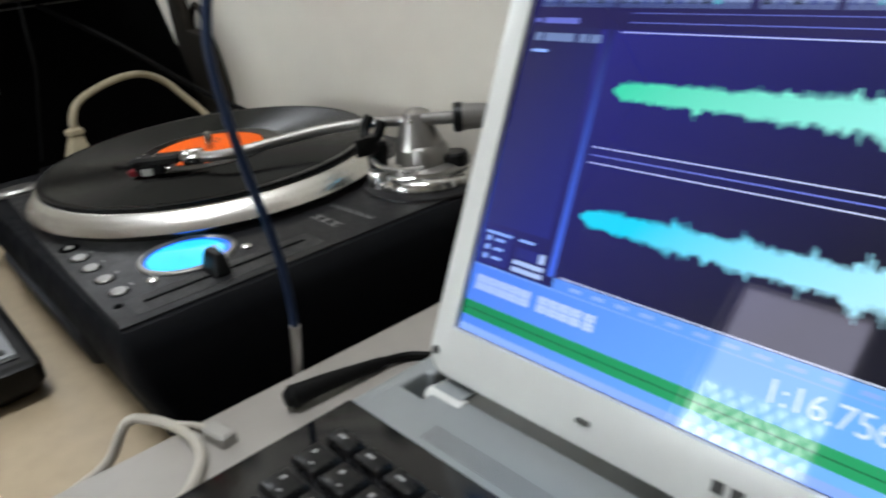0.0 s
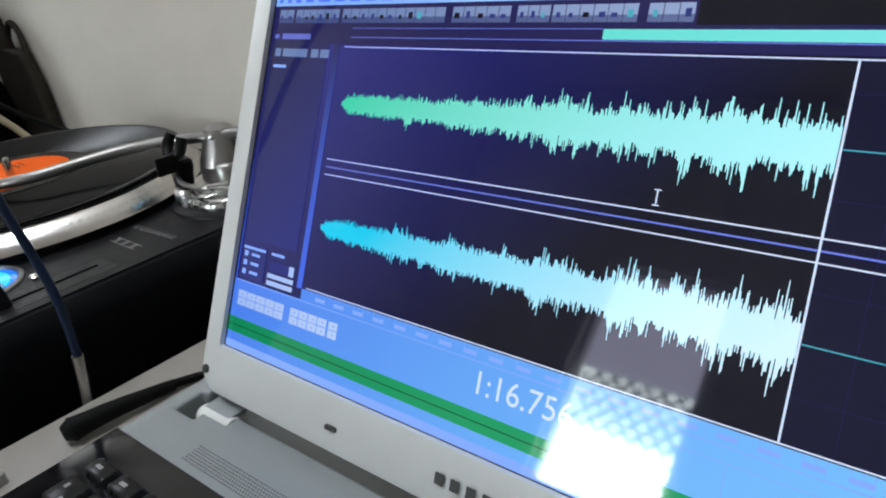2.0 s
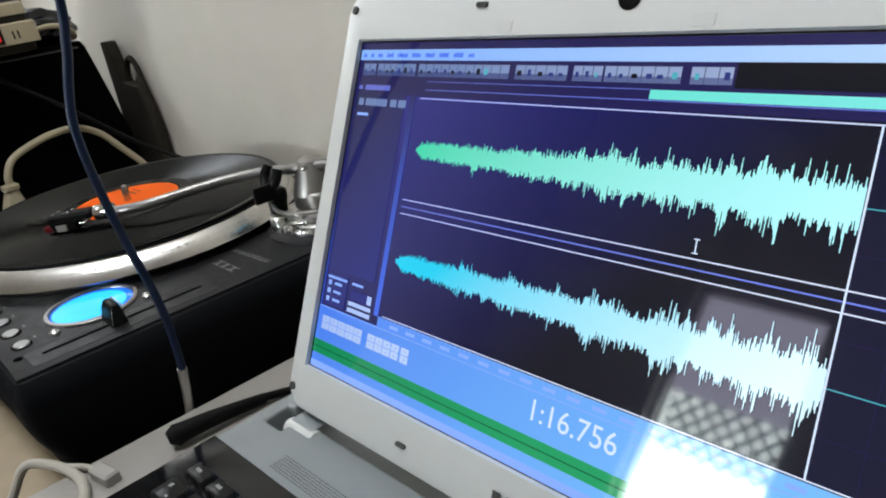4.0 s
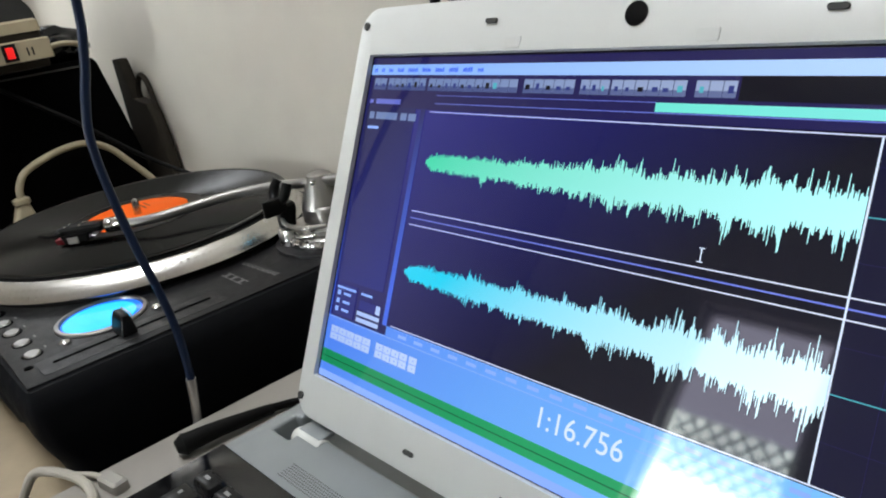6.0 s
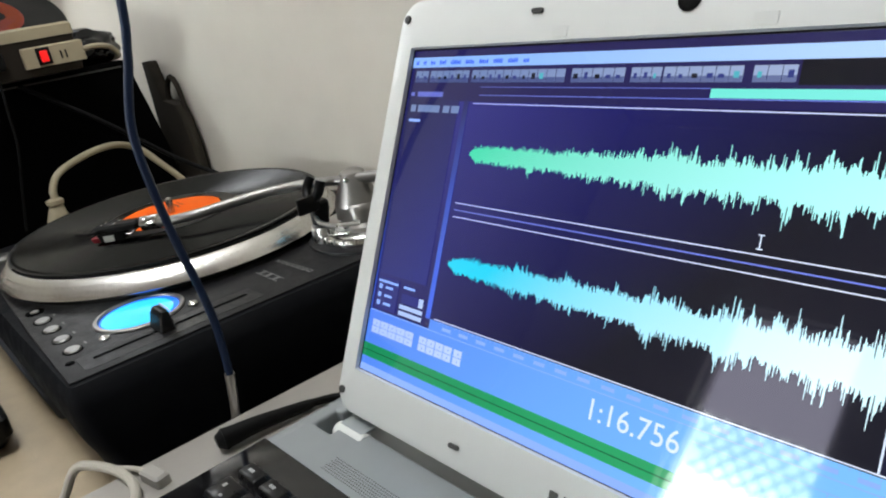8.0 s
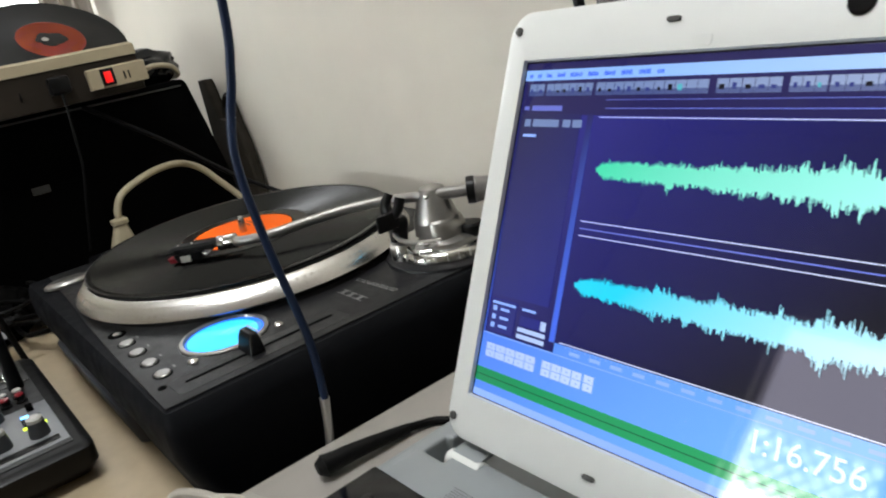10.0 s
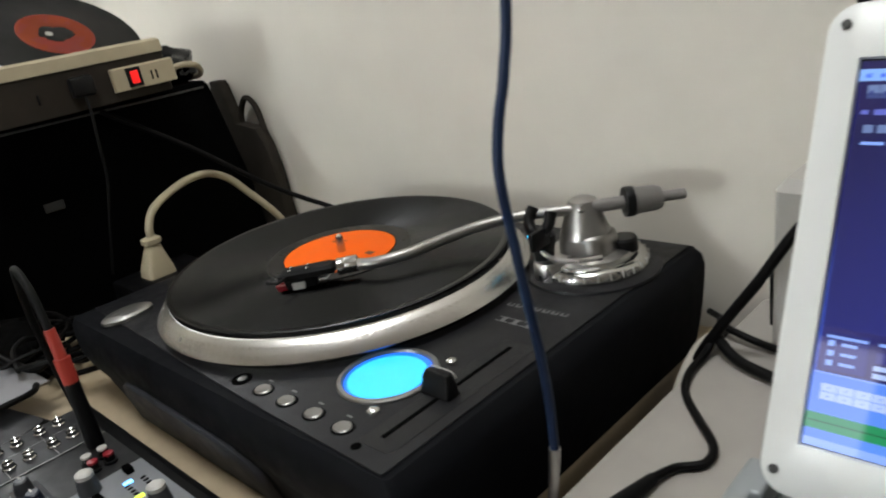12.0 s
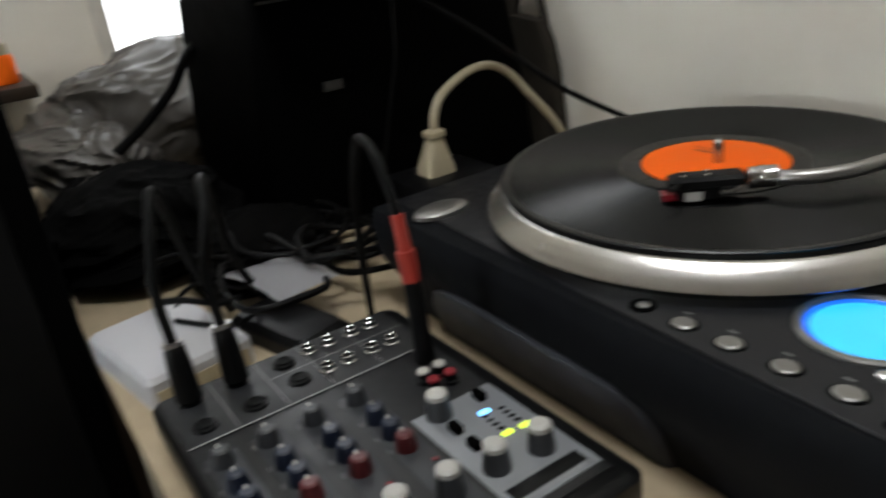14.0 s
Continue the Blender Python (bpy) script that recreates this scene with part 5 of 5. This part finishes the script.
part("shell", tube([(-0.046, -0.230, -0.0775), (-0.0475, -0.230, -0.050), (-0.049, -0.230, -0.022)], (0.0066, 0.0056), 16), BLACK, rca, "black metal shell")
part("grip", tube([(-0.049, -0.230, -0.023), (-0.0505, -0.230, -0.010), (-0.0515, -0.230, -0.003)], (0.0058, 0.0062), 16), RED_PLASTIC, rca, "red plastic grip")
part("grip_top", tube([(-0.0515, -0.230, -0.0035), (-0.053, -0.230, 0.008), (-0.055, -0.230, 0.020)], (0.0046, 0.0042), 16), RED_PLASTIC, rca)
part("cord", tube([(-0.055, -0.230, 0.018), (-0.061, -0.2300, 0.035), (-0.070, -0.230, 0.052), (-0.083, -0.230, 0.061), (-0.099, -0.228, 0.056), (-0.125, -0.223, 0.015), (-0.150, -0.214, -0.05), (-0.17, -0.205, -0.106)], 0.0031, 12), RUBBER, rca, "dark rubber sleeve and lead")
for k, (x, y) in enumerate(((-0.112, -0.365), (-0.112, -0.334))):
    jp = thing("jack_plug", (x, y, -0.077), "black jack plug standing in the mixer", "plug", "jack plugs in the mixer")
    part("shell", tube([(x, y, pz + 0.004), (x - 0.001, y, pz + 0.030), (x - 0.003, y, pz + 0.040)], (0.0085, 0.0062), 18), BLACK, jp)
    part("ring", tube([(x - 0.003, y, pz + 0.039), (x - 0.0035, y, pz + 0.0425)], (0.0064, 0.0064), 16, curve=False), SATIN, jp)
    part("cord", tube([(x - 0.003, y, pz + 0.041), (x - 0.008, y, pz + 0.075), (x - 0.015 + 0.01 * k, y + 0.008, pz + 0.112), (x - 0.035, y + 0.018, pz + 0.128), (x - 0.07, y + 0.03, pz + 0.10), (x - 0.12, y + 0.05, pz + 0.03), (x - 0.17, y + 0.08, -0.108)], 0.0034, 12), RUBBER, jp)

# ---- clutter behind the mixer ----
# a plain bevelled block stands in for paper lying flat
ps = placed("paper_block", pose(-0.238, -0.351, TABLE_Z, 0, 0, 10), "flat pale block of paper with an ivory band, on the desk", "box")
part("body", loft([(0, -0.058, 0.058, -0.040, 0.044, 0.006), (0.020, -0.058, 0.058, -0.040, 0.044, 0.006), (0.024, -0.055, 0.055, -0.037, 0.041, 0.006)]), PAPER, ps)
part("band", loft([(0.001, 0.0582, 0.0596, -0.035, 0.038, 0.0003), (0.014, 0.0582, 0.0596, -0.035, 0.038, 0.0003)]), IVORY, ps)
hub = placed("usb_hub", pose(-0.205, -0.262, TABLE_Z, 0, 0, 14), "small black and clear device with a blue lamp", "device")
part("body", loft([(0, -0.05, 0.05, -0.026, 0.026, 0.008), (0.012, -0.05, 0.05, -0.026, 0.026, 0.008), (0.018, -0.044, 0.044, -0.021, 0.021, 0.008)]), BLACK, hub)
part("led", box(0.0495, 0.0515, 0.008, 0.016, 0.006, 0.010, 0.0005), LED_BLUE, hub, "blue lamp")
sheet = bmesh.new()
grid = [[sheet.verts.new((-0.335 + 0.125 * i / 10, -0.290 + 0.055 * j / 6 + 0.025 * i / 10, -0.094 + 0.016 * math.sin(i / 10 * 2.4) + 0.004 * (j / 6))) for j in range(7)] for i in range(11)]
for i in range(10):
    for j in range(6):
        sheet.faces.new((grid[i][j], grid[i + 1][j], grid[i + 1][j + 1], grid[i][j + 1]))
bmesh.ops.solidify(sheet, geom=sheet.faces[:], thickness=0.0015)
solid("paper_card", sheet, PAPER, "curled white card lying over the leads", "card")
random.seed(21)
for k in range(16):
    cx, cy = -0.30 + 0.13 * (random.random() - 0.5), -0.225 + 0.17 * (random.random() - 0.5)
    ra, rb, tilt = 0.035 + 0.04 * random.random(), 0.025 + 0.03 * random.random(), random.random() * 3
    z = TABLE_Z + 0.004 + 0.0028 * k
    pts = []
    for i in range(11):
        a = i / 10 * (5.0 + random.random()) + tilt
        pts.append((min(max(cx + ra * math.cos(a), -0.355), -0.15), max(cy + rb * math.sin(a), -0.37), z + 0.010 * math.sin(a * 1.5 + k) ** 2 + (0 if 0 < i < 10 else -0.002)))
    cable("signal_cable", pts, 0.0022 + 0.0016 * random.random(), CABLE_BLACK, "black lead coiled in the tangle on the desk", 8, 6)
# ---- the polythene heap by the window ----
def lump(name, centre, size, seed, mat, label, category, crease=0.10):
    bm = bmesh.new()
    bmesh.ops.create_icosphere(bm, subdivisions=6, radius=1.0)
    for v in bm.verts:
        p = v.co + Vector((seed, 0, 0))
        warp = p + 0.5 * Vector((noise.noise(p * 1.3), noise.noise(p * 1.3 + Vector((5, 0, 0))), noise.noise(p * 1.3 + Vector((0, 7, 0)))))
        ridged = (1 - abs(noise.noise(warp * 2.2))) ** 3
        fine = (1 - abs(noise.noise(warp * 5.0))) ** 3
        v.co *= 0.92 + 0.20 * noise.noise(p * 1.3) + crease * ridged + 0.35 * crease * fine
        v.co = Vector((v.co.x * size[0], v.co.y * size[1], max(v.co.z, -0.8) * size[2]))
    moved(bm, Matrix.Translation(centre))
    return solid(name, bm, mat, label, category)


lump("dark_cloth", (-0.50, -0.295, -0.075), (0.13, 0.10, 0.055), 13, BUNDLE, "bundled black cloth lying on the desk under leads", "cloth")
lump("dark_cloth", (-0.36, -0.225, -0.090), (0.09, 0.07, 0.035), 17, BUNDLE, "bundled black cloth lying on the desk under leads", "cloth")
lump("polythene_sack", (-0.80, -0.185, -0.022), (0.14, 0.16, 0.098), 3, SACK, "crumpled grey polythene sack on the desk", "bag")
lump("polythene_sack", (-0.76, -0.300, -0.050), (0.15, 0.088, 0.070), 23, SACK, "crumpled grey polythene sack slumped on the desk edge", "bag")
lump("polythene_sack", (-0.72, -0.09, -0.040), (0.075, 0.10, 0.075), 7, SACK, "crumpled grey polythene sack leaning on the case", "bag")
cable("signal_cable", [(-0.62, -0.05, 0.145), (-0.60, -0.17, 0.085), (-0.61, -0.215, 0.03), (-0.62, -0.28, -0.02), (-0.62, -0.36, -0.06), (-0.62, -0.39, -0.108)], 0.006, CABLE_BLACK, "thick black lead slung across the sack")
cur = []
for i in range(30):
    y = 0.10 + 0.0034 * i
    cur.append((-0.985 + 0.012 * math.sin(i * 0.8), y))
solid("curtain", rings_mesh([[(x, y, z) for x, y in cur] + [(x - 0.003, y, z) for x, y in reversed(cur)] for z in (-0.05, 0.4, 0.9, 1.35)]), CURTAIN, "grey curtain drawn aside at the window", "curtain")

crate = thing("speaker_cabinet", (-0.48, -0.58, FLOOR_Z), "tall matt black speaker cabinet beside the desk", "speaker")
part("body", box(-0.70, -0.300, -0.76, -0.400, FLOOR_Z, 0.105, 0.006), CASE, crate)
part("grille", box(-0.2995, -0.295, -0.745, -0.425, FLOOR_Z + 0.05, 0.09, 0.002), RUBBER, crate, "black cloth grille")

shelf = thing("wall_shelf", (-0.95, -0.45, 0.03), "dark wooden shelf board fixed to the wall", "shelf")
part("board", box(-1.05, -0.86, -0.72, -0.325, 0.025, 0.043, 0.002), DARK_WOOD, shelf)
part("bracket", box(-1.05, -0.90, -0.50, -0.49, -0.05, 0.0245, 0.002), DARK_WOOD, shelf)
jar = thing("orange_jar", (-0.93, -0.355, 0.043), "small orange plastic jar with a pale lid, on the shelf", "jar")
part("body", lathe([(0.016, 0.0435), (0.018, 0.047), (0.018, 0.078), (0.014, 0.084)], (-0.925, -0.356, 0), 24), ORANGE, jar)
part("lid", lathe([(0.0145, 0.0835), (0.0145, 0.097), (0.012, 0.099)], (-0.925, -0.356, 0), 24), IVORY, jar, "pale lid")
